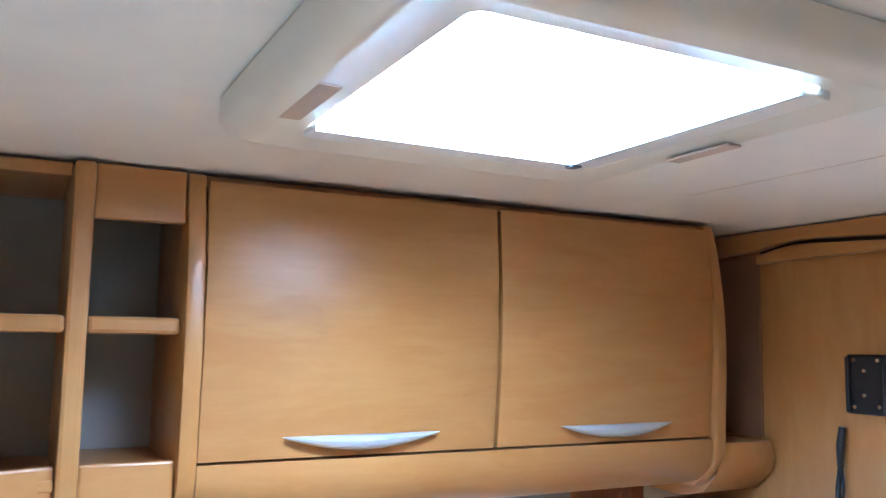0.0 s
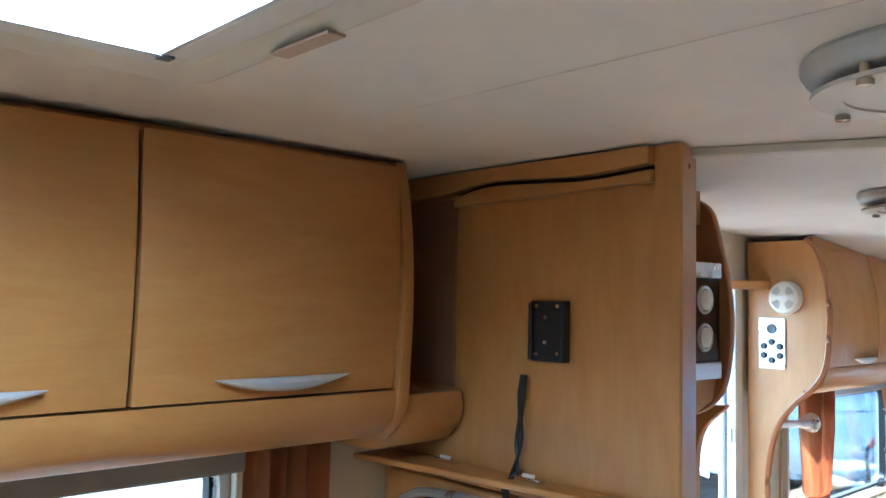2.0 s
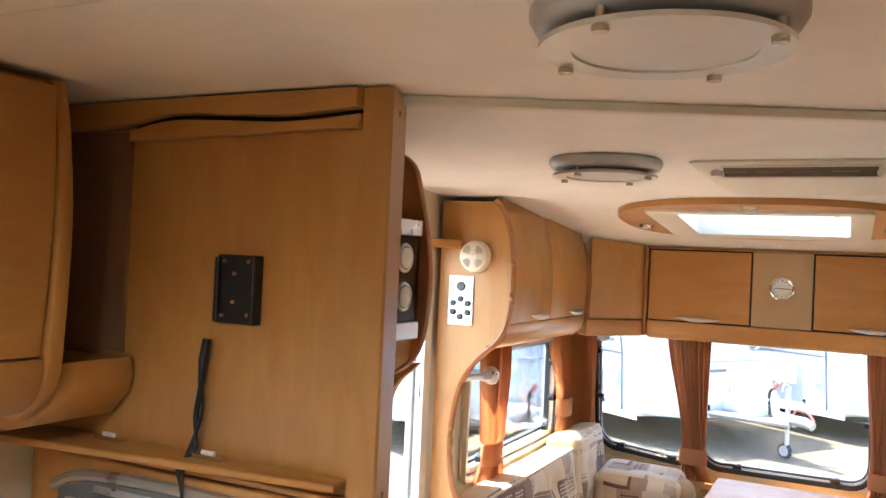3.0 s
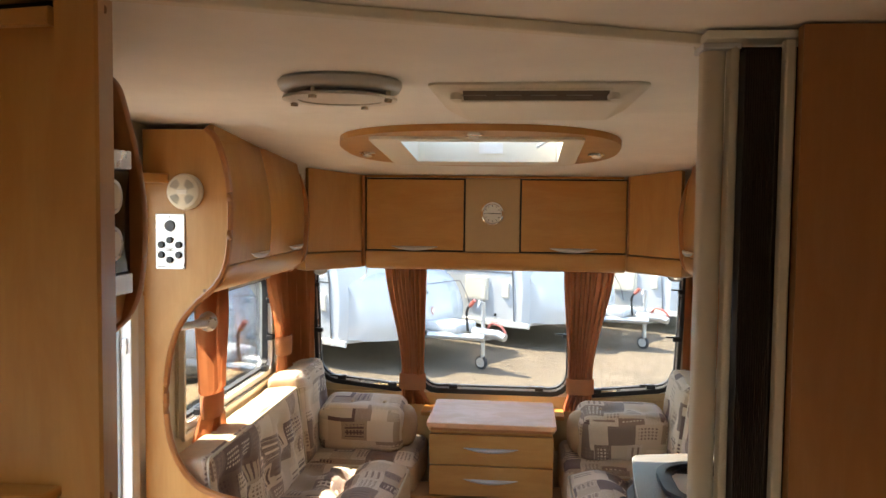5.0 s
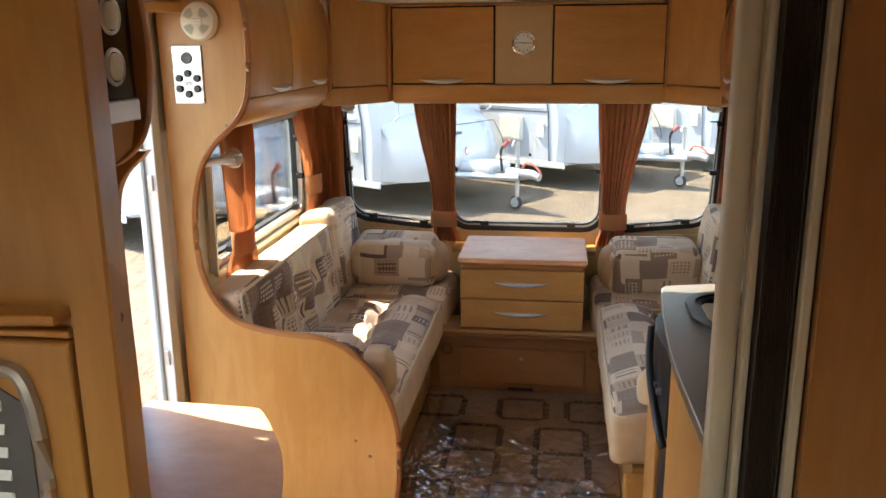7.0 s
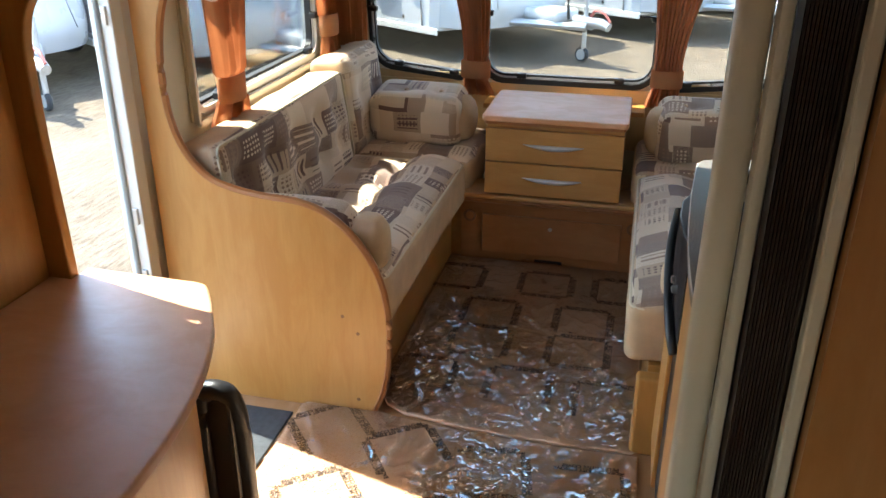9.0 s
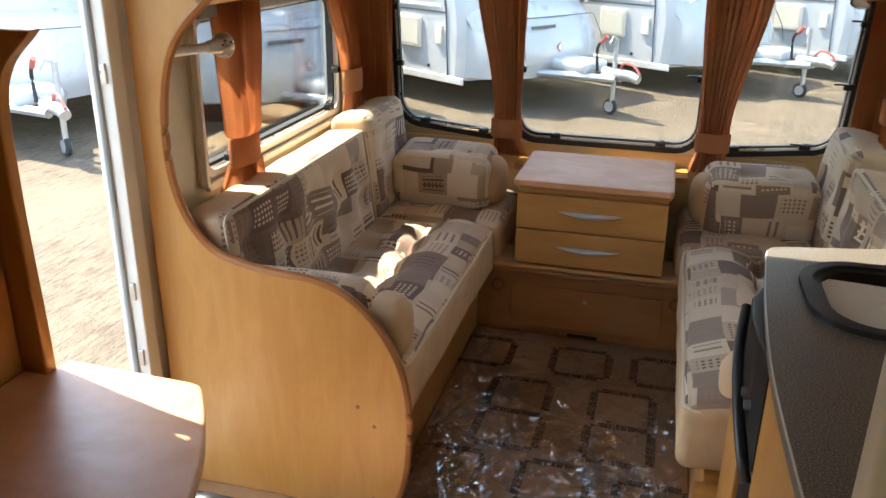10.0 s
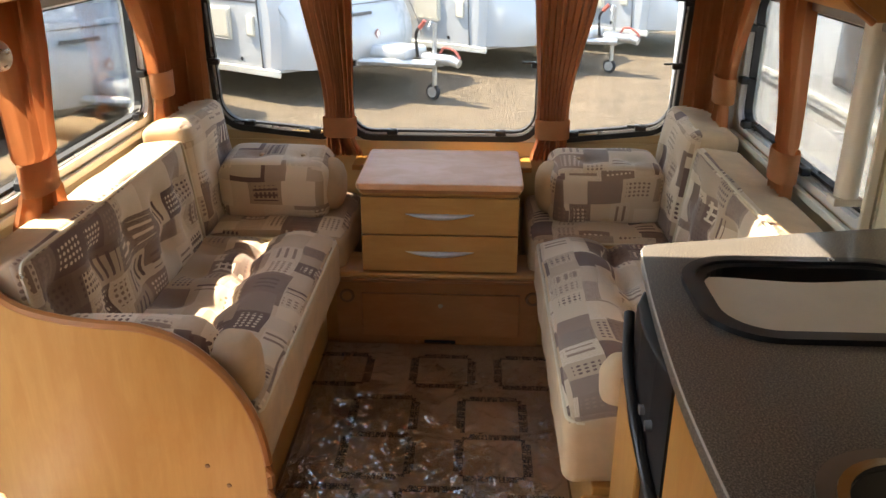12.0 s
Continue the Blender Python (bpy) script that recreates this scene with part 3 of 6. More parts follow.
# ---- roof lights, lamps and the air unit ----
def vent_light():
    t = thing("roof_vent", (0, 0, 0), "large cream roof light with rounded frame, letting in white daylight", "roof light")
    vx0, vx1, vy0, vy1 = VENT
    ox0, ox1, oy0, oy1 = 0.165, 0.652, -0.038, 0.45
    outer, step = rrect(ox0, ox1, oy0, oy1, 0.035), rrect(ox0 + 0.03, ox1 - 0.018, oy0 + 0.03, oy1 - 0.016, 0.025)
    inner = rrect(vx0 + 0.003, vx1 - 0.003, vy0 + 0.003, vy1 - 0.003, 0.012)
    own = bmesh.new()
    loops = [[own.verts.new((u, v, z)) for u, v in pts] for pts, z in ((outer, TOP - 0.001), (outer, TOP - 0.024), (rrect(ox0 + 0.006, ox1 - 0.006, oy0 + 0.006, oy1 - 0.006, 0.03), TOP - 0.034), (rrect(ox0 + 0.016, ox1 - 0.012, oy0 + 0.016, oy1 - 0.012, 0.03), TOP - 0.039), (step, TOP - 0.040), (rrect(vx0 - 0.03, vx1 + 0.02, vy0 - 0.03, vy1 + 0.012, 0.018), TOP - 0.0275), (inner, TOP - 0.0265), (inner, TOP + 0.05))]
    for p, q in zip(loops, loops[1:]):
        for i in range(len(p)):
            own.faces.new((p[i], p[(i + 1) % len(p)], q[(i + 1) % len(q)], q[i]))
    bmesh.ops.recalc_face_normals(own, faces=own.faces[:])
    part("frame", own, CREAM, t, "cream moulded frame", smooth=True)
    grey_rail = plain("grey_rail", (0.62, 0.65, 0.66), 0.4)
    part("blind_rail", bx(vx0 + 0.004, vx1 + 0.002, vy1 - 0.026, vy1 + 0.010, TOP - 0.034, TOP - 0.024, 0.003), WHITE, t, "white blind rail")
    part("blind_edge", bx(vx0 + 0.004, vx1 - 0.026, vy1 - 0.032, vy1 - 0.027, TOP - 0.036, TOP - 0.022), grey_rail, t, "grey edge of the blind rail")
    part("blind_track", bx(vx1 - 0.024, vx1 + 0.010, vy0 + 0.008, vy1 - 0.027, TOP - 0.035, TOP - 0.025, 0.003), WHITE, t, "white blind track")
    part("blind_edge", bx(vx1 - 0.030, vx1 - 0.025, vy0 + 0.008, vy1 - 0.033, TOP - 0.036, TOP - 0.022), grey_rail, t)
    part("rail_end", bx(vx1 - 0.030, vx1 - 0.016, vy1 - 0.034, vy1 - 0.020, TOP - 0.038, TOP - 0.0355), DARK_GREY, t)
    part("label", bx(vx1 + 0.032, vx1 + 0.05, 0.18, 0.27, TOP - 0.0425, TOP - 0.040), plain("faded_brown_label", (0.55, 0.43, 0.33), 0.6), t, "faded brown sticker with unreadable print")
    part("label", bx(vx0 - 0.045, vx0 - 0.02, 0.22, 0.34, TOP - 0.0345, TOP - 0.033), bpy.data.materials["faded_brown_label"], t, "faded brown sticker with unreadable print")
    d = rrect(vx0 - 0.02, vx1 + 0.02, vy0 - 0.02, vy1 + 0.02, 0.03)
    own = bmesh.new()
    l2 = [[own.verts.new((u + (0.435 - u) * s, v + (0.25 - v) * s, TOP + z)) for u, v in d] for s, z in ((0, 0.05), (0.06, 0.075), (0.5, 0.085))]
    for p, q in zip(l2, l2[1:]):
        for i in range(len(p)):
            own.faces.new((p[i], p[(i + 1) % len(p)], q[(i + 1) % len(q)], q[i]))
    own.faces.new(l2[-1])
    bmesh.ops.recalc_face_normals(own, faces=own.faces[:])
    dome = part("dome", own, OPAL, t, "white opal dome")
    return t


vent_light()
tagged(part("trim_ceiling_seam", bx(0.968, 0.9695, -0.9, 0.60, TOP - 0.0008, TOP + 0.001), CREAM), "fine panel seam across the ceiling", "trim", kind="structure")


def dome_lamp(x, y):
    t = thing("ceiling_lamp", (x, y, TOP), "round satin silver ceiling lamp with a clear disc on clips, unlit", "ceiling lamp", "ceiling lamps")
    part("base", lathe([(0, 0), (0.124, 0), (0.130, -0.006), (0.130, -0.014), (0.124, -0.024), (0.114, -0.028), (0.10, -0.029), (0, -0.029)], n=48), plain("satin_grey_lamp", (0.60, 0.61, 0.62), 0.42, 0.3) if "satin_grey_lamp" not in bpy.data.materials else bpy.data.materials["satin_grey_lamp"], t, "satin silver body", smooth=True)
    part("diffuser", lathe([(0, -0.0295), (0.092, -0.0295), (0.095, -0.033), (0.09, -0.0405), (0, -0.042)], n=40), plain("frosted_lens", (0.70, 0.69, 0.65), 0.35) if "frosted_lens" not in bpy.data.materials else bpy.data.materials["frosted_lens"], t, "frosted lens", smooth=True)
    g = part("disc", ring([(0.120 * math.cos(a), 0.120 * math.sin(a)) for a in np.linspace(0, 2 * math.pi, 49)[:-1]], [(0.088 * math.cos(a), 0.088 * math.sin(a)) for a in np.linspace(0, 2 * math.pi, 49)[:-1]], "z", -0.038, -0.043), bpy.data.materials["frosted_lens"], t, "clear acrylic rim")
    for k in range(4):
        a = math.pi / 4 + k * math.pi / 2 + 0.5
        cx, cy = 0.112 * math.cos(a), 0.112 * math.sin(a)
        bm = lathe([(0, -0.027), (0.005, -0.027), (0.005, -0.044), (0.008, -0.044), (0.008, -0.050), (0, -0.051)], (cx, cy, 0), n=10)
        part("clip", bm, BRASS, t, "small metal clip", smooth=True)
    return t


dome_lamp(1.168, -0.109)
dome_lamp(2.25, 0.245)


def air_unit():
    t = thing("air_conditioner", label="cream ceiling air unit with a dark slotted outlet", category="air conditioner")
    ax0, ax1, ay0, ay1 = 2.28, 2.78, -0.405, 0.065
    own = bmesh.new()
    sections = (((ax0, ax1, ay0, ay1), TOP - 0.001), ((ax0, ax1, ay0, ay1), TOP - 0.006), ((ax0 + 0.06, ax1 - 0.03, ay0 + 0.05, ay1 - 0.05), TOP - 0.034), ((ax0 + 0.07, ax1 - 0.04, ay0 + 0.06, ay1 - 0.06), TOP - 0.036))
    loops = [[own.verts.new((u, v, z)) for u, v in rrect(*r, 0.025)] for r, z in sections]
    for p, q in zip(loops, loops[1:]):
        for i in range(len(p)):
            own.faces.new((p[i], p[(i + 1) % len(p)], q[(i + 1) % len(q)], q[i]))
    own.faces.new(loops[-1])
    bmesh.ops.recalc_face_normals(own, faces=own.faces[:])
    part("housing", own, CREAM, t, "cream plastic housing", smooth=True)
    slope = lambda x, d: TOP - 0.006 - 0.028 * (x - ax0) / 0.06 - d
    bm = prism([(ax0 + 0.016, slope(ax0 + 0.016, 0.001)), (ax0 + 0.054, slope(ax0 + 0.054, 0.001)), (ax0 + 0.054, slope(ax0 + 0.054, -0.006)), (ax0 + 0.016, slope(ax0 + 0.016, -0.006))], "y", ay0 + 0.085, ay1 - 0.075)
    rim = prism([(ax0 + 0.012, slope(ax0 + 0.012, 0.003)), (ax0 + 0.016, slope(ax0 + 0.016, 0.003)), (ax0 + 0.016, slope(ax0 + 0.016, -0.006)), (ax0 + 0.012, slope(ax0 + 0.012, -0.006))], "y", ay0 + 0.08, ay1 - 0.07)
    prism([(ax0 + 0.054, slope(ax0 + 0.054, 0.003)), (ax0 + 0.058, slope(ax0 + 0.058, 0.003)), (ax0 + 0.058, slope(ax0 + 0.058, -0.006)), (ax0 + 0.054, slope(ax0 + 0.054, -0.006))], "y", ay0 + 0.08, ay1 - 0.07, bm=rim)
    part("outlet_rim", rim, CREAM, t)
    slot = part("outlet", bm, plain("dark_outlet", (0.10, 0.07, 0.04), 0.6), t, "dark outlet slot")
    for i in range(4):
        y = ay0 + 0.12 + i * 0.075
        part("fin", bx(ax0 + 0.034, ax0 + 0.036, y, y + 0.055, slope(ax0 + 0.035, 0.0025), slope(ax0 + 0.035, 0.0)), bpy.data.materials["grey_blind_case"], t)
    for y in (ay0 + 0.075, ay1 - 0.06):
        part("knob", lathe([(0, -0.02), (0.013, -0.02), (0.015, 0.0)], (ax0 + 0.04, y, TOP - 0.012), "z", 14), CREAM, t, smooth=True)
    return t


air_unit()


def front_rooflight():
    t = thing("rooflight", label="front roof window in an oval beech surround with three spotlights", category="roof window")
    cx, cy = 3.455, 0.015
    hx0, hx1, hy0, hy1 = HEKI
    n = 64
    outer, inner = [], []
    for k in range(n):
        a = 2 * math.pi * k / n
        c, s = math.cos(a), math.sin(a)
        outer.append((cx + 0.40 * math.copysign(abs(c) ** 0.75, c), cy + 0.485 * math.copysign(abs(s) ** 0.8, s)))
        e = max(abs(c) / 0.29, abs(s) / 0.345)
        inner.append((cx + c / e, cy + s / e))
    own = ring(outer, inner, "z", -0.001, -0.022)
    for v in own.verts:
        v.co.z += roof_z(v.co.x)
    part("surround", own, WOOD_Y, t, "oval beech surround")
    own = bmesh.new()
    secs = ((rrect(cx - 0.293, cx + 0.293, cy - 0.348, cy + 0.348, 0.03), -0.002), (rrect(cx - 0.293, cx + 0.293, cy - 0.348, cy + 0.348, 0.03), -0.03), (rrect(cx - 0.275, cx + 0.275, cy - 0.33, cy + 0.33, 0.03), -0.036), (rrect(hx0 + 0.004, hx1 - 0.004, hy0 + 0.004, hy1 - 0.004, 0.01), -0.026), (rrect(hx0 + 0.004, hx1 - 0.004, hy0 + 0.004, hy1 - 0.004, 0.01), 0.05))
    loops = [[own.verts.new((u, v, z + roof_z(u))) for u, v in pts] for pts, z in secs]
    for p, q in zip(loops, loops[1:]):
        for i in range(len(p)):
            own.faces.new((p[i], p[(i + 1) % len(p)], q[(i + 1) % len(q)], q[i]))
    bmesh.ops.recalc_face_normals(own, faces=own.faces[:])
    part("frame", own, CREAM, t, "cream plastic frame", smooth=True)
    own = prism(rrect(hx0 - 0.03, hx1 + 0.03, hy0 - 0.03, hy1 + 0.03, 0.03), "z", 0.06, 0.066)
    for v in own.verts:
        v.co.z += roof_z(v.co.x)
    pane = part("pane", own, ROOF_GLASS, t, "tinted roof window pane")
    pane.visible_shadow = False
    z = roof_z(hx1) + 0.04
    part("warning_label", bx(hx1 - 0.012, hx1 - 0.010, -0.06, 0.03, z - 0.035, z + 0.005), plain("paper_label", (0.85, 0.82, 0.78), 0.6), t, "small white warning label with unreadable lines")
    part("stay", tube([(hx1 - 0.03, -0.19, z - 0.01), (hx1 - 0.09, -0.23, z + 0.01)], 0.006, 6), SILVER, t, "silver window stay")
    for px, py in ((3.10, cy), (3.50, cy + 0.41), (3.50, cy - 0.41)):
        zz = roof_z(px) - 0.022
        bm = lathe([(0, 0), (0.03, 0), (0.03, -0.008), (0.02, -0.012), (0, -0.012)], (px, py, zz), n=20)
        part("spotlight", bm, CHROME, t, "small chrome spotlight", smooth=True)
        part("lens", lathe([(0, -0.0125), (0.017, -0.0125), (0.014, -0.018), (0, -0.019)], (px, py, zz), n=16), WHITE, t)
    return t


front_rooflight()


# ---- handles ----
def bow_handle(parent, centre, length, along="x", out=(0, -1, 0), drop=0.020):
    """A crescent pull: thin horns and a swollen belly, standing off the door."""
    c, o = Vector(centre), Vector(out)
    d = {"x": Vector((1, 0, 0)), "y": Vector((0, 1, 0))}[along] if isinstance(along, str) else Vector(along).normalized()
    bm = bmesh.new()
    n = 24
    rows = []
    for i in range(n + 1):
        s = -1 + 2 * i / n
        f = max(0.0, 1 - s * s)
        dn = 0.0012 + drop * f
        mid = c + d * (s * length / 2)
        sect = ((0.001, 0.0), (0.004 + 0.008 * f, -0.05), (0.005 + 0.013 * f, -0.35), (0.005 + 0.012 * f, -0.65), (0.003 + 0.007 * f, -0.95), (0.001, -1.0))
        rows.append([bm.verts.new(mid + o * a + Vector((0, 0, b * dn))) for a, b in sect])
    for p, q in zip(rows, rows[1:]):
        for k in range(6):
            bm.faces.new((p[k], p[(k + 1) % 6], q[(k + 1) % 6], q[k]))
    bm.faces.new(rows[0])
    bm.faces.new(rows[-1][::-1])
    bmesh.ops.recalc_face_normals(bm, faces=bm.faces[:])
    return part("handle", bm, HANDLE, parent, "satin silver crescent handle", smooth=True)


def bowed(x0, x1, y_top, y_bot, z0, z1, thick=0.018, belly=0.02, side=1, n=8):
    """A door bowed out towards the room, its back flat; side is the sign of y behind it."""
    front, back = [], []
    for i in range(n + 1):
        t = i / n
        z = z0 + (z1 - z0) * t
        y = y_bot + (y_top - y_bot) * t - side * belly * math.sin(math.pi * t)
        front.append((y, z))
        back.append((y + side * thick, z))
    return prism(front + back[::-1], "x", x0, x1, 0.003)


# ---- bedroom lockers ----
LY = 0.80
loc = thing("bedroom_lockers", label="row of beech overhead lockers with two bowed doors", category="overhead locker")
part("back_panel", bx(-0.3, 1.40, W - 0.02, W - 0.004, 1.46, TOP - 0.004), GREY_LINING, loc)
part("bottom", bx(0.225, 1.215, LY + 0.004, W - 0.02, 1.495, 1.510, 0.002), WOOD_H, loc)
part("top", bx(0.225, 1.215, LY + 0.03, W - 0.02, TOP - 0.02, TOP - 0.004), WOOD_H, loc)
for i, (a, b) in enumerate(((0.233, 0.722), (0.728, 1.21))):
    d = part("locker_door", bowed(a, b, LY - 0.006, LY, 1.518, 1.922, belly=0.012), WOOD_H, loc, "bowed beech locker door", smooth=True)
    m = 0.482 if i == 0 else 0.975
    h = bow_handle(d, (m, LY - 0.012, 1.551), 0.258 if i == 0 else 0.25, drop=0.022)
prof = [(LY - 0.004, 1.514), (LY - 0.006, 1.49), (LY + 0.005, 1.455), (LY + 0.035, 1.43), (LY + 0.08, 1.418), (LY + 0.08, 1.43), (LY + 0.04, 1.445), (LY + 0.022, 1.465), (LY + 0.014, 1.514)]
part("valance", prism(prof, "x", 0.2325, 1.2135, 0.002), WOOD_H, loc, "curved beech valance", smooth=True)
for a, b in ((0.205, 0.2315), (1.2145, 1.240)):
    e = spline([(LY + 0.012, TOP - 0.006), (LY - 0.006, 1.86), (LY - 0.02, 1.72), (LY - 0.016, 1.56), (LY - 0.004, 1.47), (LY + 0.05, 1.415)], 5)
    own = prism([(y, z) for y, z in e] + [(W - 0.021, 1.415), (W - 0.021, TOP - 0.006)], "x", a, b, 0.004)
    part("end_panel", own, WOOD_V, loc, "curved beech end panel", smooth=True)

# open shelves beside the lockers
sh = thing("corner_shelves", label="open beech corner shelves with grey lining, empty", category="shelf unit")
part("divider", bx(0.052, 0.080, LY - 0.01, W - 0.022, 1.44, TOP - 0.006, 0.006), WOOD_V, sh)
part("top_rail", bx(0.080, 0.203, LY + 0.004, LY + 0.02, 1.857, TOP - 0.006, 0.003), WOOD_H, sh)
part("shelf", bx(0.080, 0.203, LY + 0.004, W - 0.022, 1.698, 1.722, 0.006), WOOD_H, sh)
part("shelf", bx(0.080, 0.203, LY + 0.02, W - 0.022, 1.50, 1.512, 0.002), WOOD_H, sh)
part("lip", bx(0.080, 0.203, LY + 0.0, LY + 0.016, 1.45, 1.523, 0.004), WOOD_H, sh)
part("shelf", bx(-0.30, 0.051, LY - 0.02, W - 0.022, 1.698, 1.722, 0.006), WOOD_H, sh)
part("shelf", bx(-0.30, 0.051, LY - 0.0, W - 0.022, 1.490, 1.505, 0.002), WOOD_H, sh)
part("lip", prism([(-0.30, LY - 0.09), (0.05, LY + 0.005), (0.05, LY + 0.02), (-0.30, LY - 0.075)], "z", 1.44, 1.522, 0.003), WOOD_H, sh)
part("top_rail", bx(-0.30, 0.051, LY + 0.02, W - 0.022, 1.915, TOP - 0.006, 0.003), WOOD_V, sh)
part("end_panel", bx(-0.318, -0.30, LY - 0.12, W - 0.022, 1.44, TOP - 0.006, 0.004), WOOD_V, sh)

# ---- partition with the television bracket ----
PX = 1.40
par = thing("partition", label="beech partition with a television bracket panel and a shaped top rail", category="partition", kind="structure")
part("panel", bx(PX + 0.012, PX + 0.03, 0.375, 1.065, 0.0, TOP - 0.004), WOOD_V, par)
part("post", prism([(PX, 0.328), (PX + 0.004, 0.325), (PX + 0.10, 0.358), (PX + 0.10, 0.374), (PX, 0.374)], "z", 0.0, TOP - 0.003), WOOD_V, par, "upright beech post")
part("screw_cap", lathe([(0, -0.002), (0.005, -0.002), (0.005, 0.001)], (PX + 0.045, 0.3405, 1.905), "y", 10), SHADOW_WOOD, par)
part("screw_cap", lathe([(0, -0.002), (0.006, -0.002), (0.006, 0.001)], (PX + 0.04, 0.339, 1.335), "y", 10), SHADOW_WOOD, par)
e = spline([(1.06, TOP - 0.052), (0.86, TOP - 0.046), (0.78, TOP - 0.034), (0.72, TOP - 0.030), (0.60, TOP - 0.036), (0.50, TOP - 0.040), (0.376, TOP - 0.033)], 6)
own = prism([(1.06, TOP - 0.004)] + [(y, z) for y, z in e] + [(0.376, TOP - 0.004)], "x", PX - 0.016, PX + 0.011, 0.002)
part("top_rail", own, WOOD_Y, par, "wavy beech top rail")
e2 = [(y, z - 0.009) for y, z in e if y < 0.845]
own = prism([(y, z) for y, z in e2] + [(0.377, TOP - 0.062), (0.84, TOP - 0.072)], "x", PX - 0.008, PX + 0.0105, 0.002)
part("slot_lip", own, WOOD_Y, par)
part("slot", bx(PX + 0.011, PX + 0.0115, 0.377, 0.845, TOP - 0.06, TOP - 0.03), BLACK, par)
# linings coloured dark for the shade inside the open corner shelf
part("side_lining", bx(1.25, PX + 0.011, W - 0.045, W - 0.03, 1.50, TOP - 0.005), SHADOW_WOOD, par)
part("shade_lining", bx(PX + 0.004, PX + 0.011, 0.846, W - 0.046, 1.505, TOP - 0.055), SHADOW_WOOD, par, "dark brown panel coloured as the shade inside the open corner shelf")
part("shelf_floor", bx(1.249, PX + 0.003, LY + 0.03, W - 0.046, 1.485, 1.498, 0.003), WOOD_Y, par)
pf = [(LY + 0.02, 1.50), (LY + 0.012, 1.47), (LY + 0.02, 1.44), (LY + 0.06, 1.40), (LY + 0.12, 1.385), (W - 0.046, 1.385), (W - 0.046, 1.484), (LY + 0.04, 1.484), (LY + 0.04, 1.50)]
part("curved_apron", prism(pf, "x", 1.249, PX + 0.003, 0.002), WOOD_Y, par, smooth=True)
part("ledge", prism([(1.30, W - 0.046), (PX + 0.010, W - 0.046), (PX + 0.010, 0.378), (PX - 0.028, 0.378)], "z", 1.345, 1.358, 0.004), WOOD_Y, par, "narrow beech ledge")
part("ledge_lip", bx(PX - 0.004, PX + 0.010, 0.378, 0.86, 1.322, 1.332, 0.003), WOOD_Y, par)
part("cupboard_front", bx(PX - 0.006, PX + 0.0115, 0.378, 1.03, 0.75, 1.318, 0.004), WOOD_V, par)
part("arch_rim", tube(spline([(PX - 0.009, 0.98, 1.26), (PX - 0.009, 0.90, 1.288), (PX - 0.009, 0.70, 1.296), (PX - 0.009, 0.50, 1.287), (PX - 0.009, 0.43, 1.24), (PX - 0.009, 0.43, 0.9)], 6), 0.010, 8), SILVER, par, "silver arched rim", smooth=True)
part("cupboard_recess", prism([(0.44, 0.85), (0.97, 0.85), (0.97, 1.255), (0.9, 1.278), (0.7, 1.286), (0.5, 1.277), (0.44, 1.24)], "x", PX - 0.0085, PX - 0.0062), DARK_GREY, par)

for i in range(9):
    z = 1.262 - 0.03 * i
    part("louvre", prism([(PX - 0.012, z), (PX - 0.009, z + 0.012), (PX - 0.0087, z + 0.012), (PX - 0.0087, z)], "y", 0.47 if i else 0.53, 0.95 if i else 0.88), SILVER, par, "grey louvre slat")

br = thing("tv_bracket", label="black metal television wall bracket with bright screws", category="bracket")
part("plate", bx(PX - 0.006, PX + 0.012, 0.553, 0.633, 1.572, 1.682, 0.003), BLACK, br)
part("flange", bx(PX - 0.013, PX - 0.006, 0.624, 0.633, 1.574, 1.678, 0.003), BLACK, br)
part("flange", bx(PX - 0.012, PX - 0.006, 0.553, 0.561, 1.576, 1.680, 0.003), BLACK, br)
for y, z in ((0.617, 1.672), (0.596, 1.652), (0.597, 1.607), (0.618, 1.585), (0.568, 1.672), (0.567, 1.588)):
    part("screw", lathe([(0, -0.0025), (0.0035, -0.0025), (0.0045, 0.0)], (PX - 0.006, y, z), "x", 10), CHROME, br)

cb = thing("aerial_cable", label="black looped cable hanging down the partition", category="cable")
part("plug", tube([(PX - 0.004, 0.648, 1.545), (PX - 0.005, 0.652, 1.51), (PX - 0.004, 0.655, 1.47)], [0.007, 0.0085, 0.006], 8), BLACK, cb, smooth=True)
for k, dy in enumerate((-0.004, 0.004, 0.009)):
    p = spline([(PX - 0.003, 0.655 + dy * 0.3, 1.475), (PX - 0.009, 0.652 + dy, 1.42), (PX - 0.02, 0.655 - dy, 1.37), (PX - 0.034, 0.66 + dy, 1.345), (PX - 0.022, 0.668, 1.29), (PX - 0.014, 0.67 + dy, 1.18), (PX - 0.014, 0.66, 1.0)], 6)
    part("lead", tube(p, 0.003, 6), BLACK, cb, smooth=True)
for y, x in ((0.84, 1.385), (0.62, 1.384)):
    h = thing("flap_catch", label="small chrome flap catch on the ledge", category="catch", group="ledge catches")
    part("body", bx(x - 0.010, x + 0.010, y - 0.03, y + 0.03, 1.3585, 1.366, 0.002), CHROME, h)
    part("roller", tube([(x - 0.004, y - 0.012, 1.368), (x - 0.004, y + 0.012, 1.368)], 0.004, 8), WHITE, h)

# ceiling strip across the doorway
tagged(part("trim_ceiling_strip", prism([(PX + 0.06, 0.36), (PX + 0.085, 0.36), (1.835, -0.45), (1.81, -0.45)], "z", TOP - 0.016, TOP - 0.0005, 0.003), CREAM), "cream ceiling strip across the doorway", "trim", kind="structure")

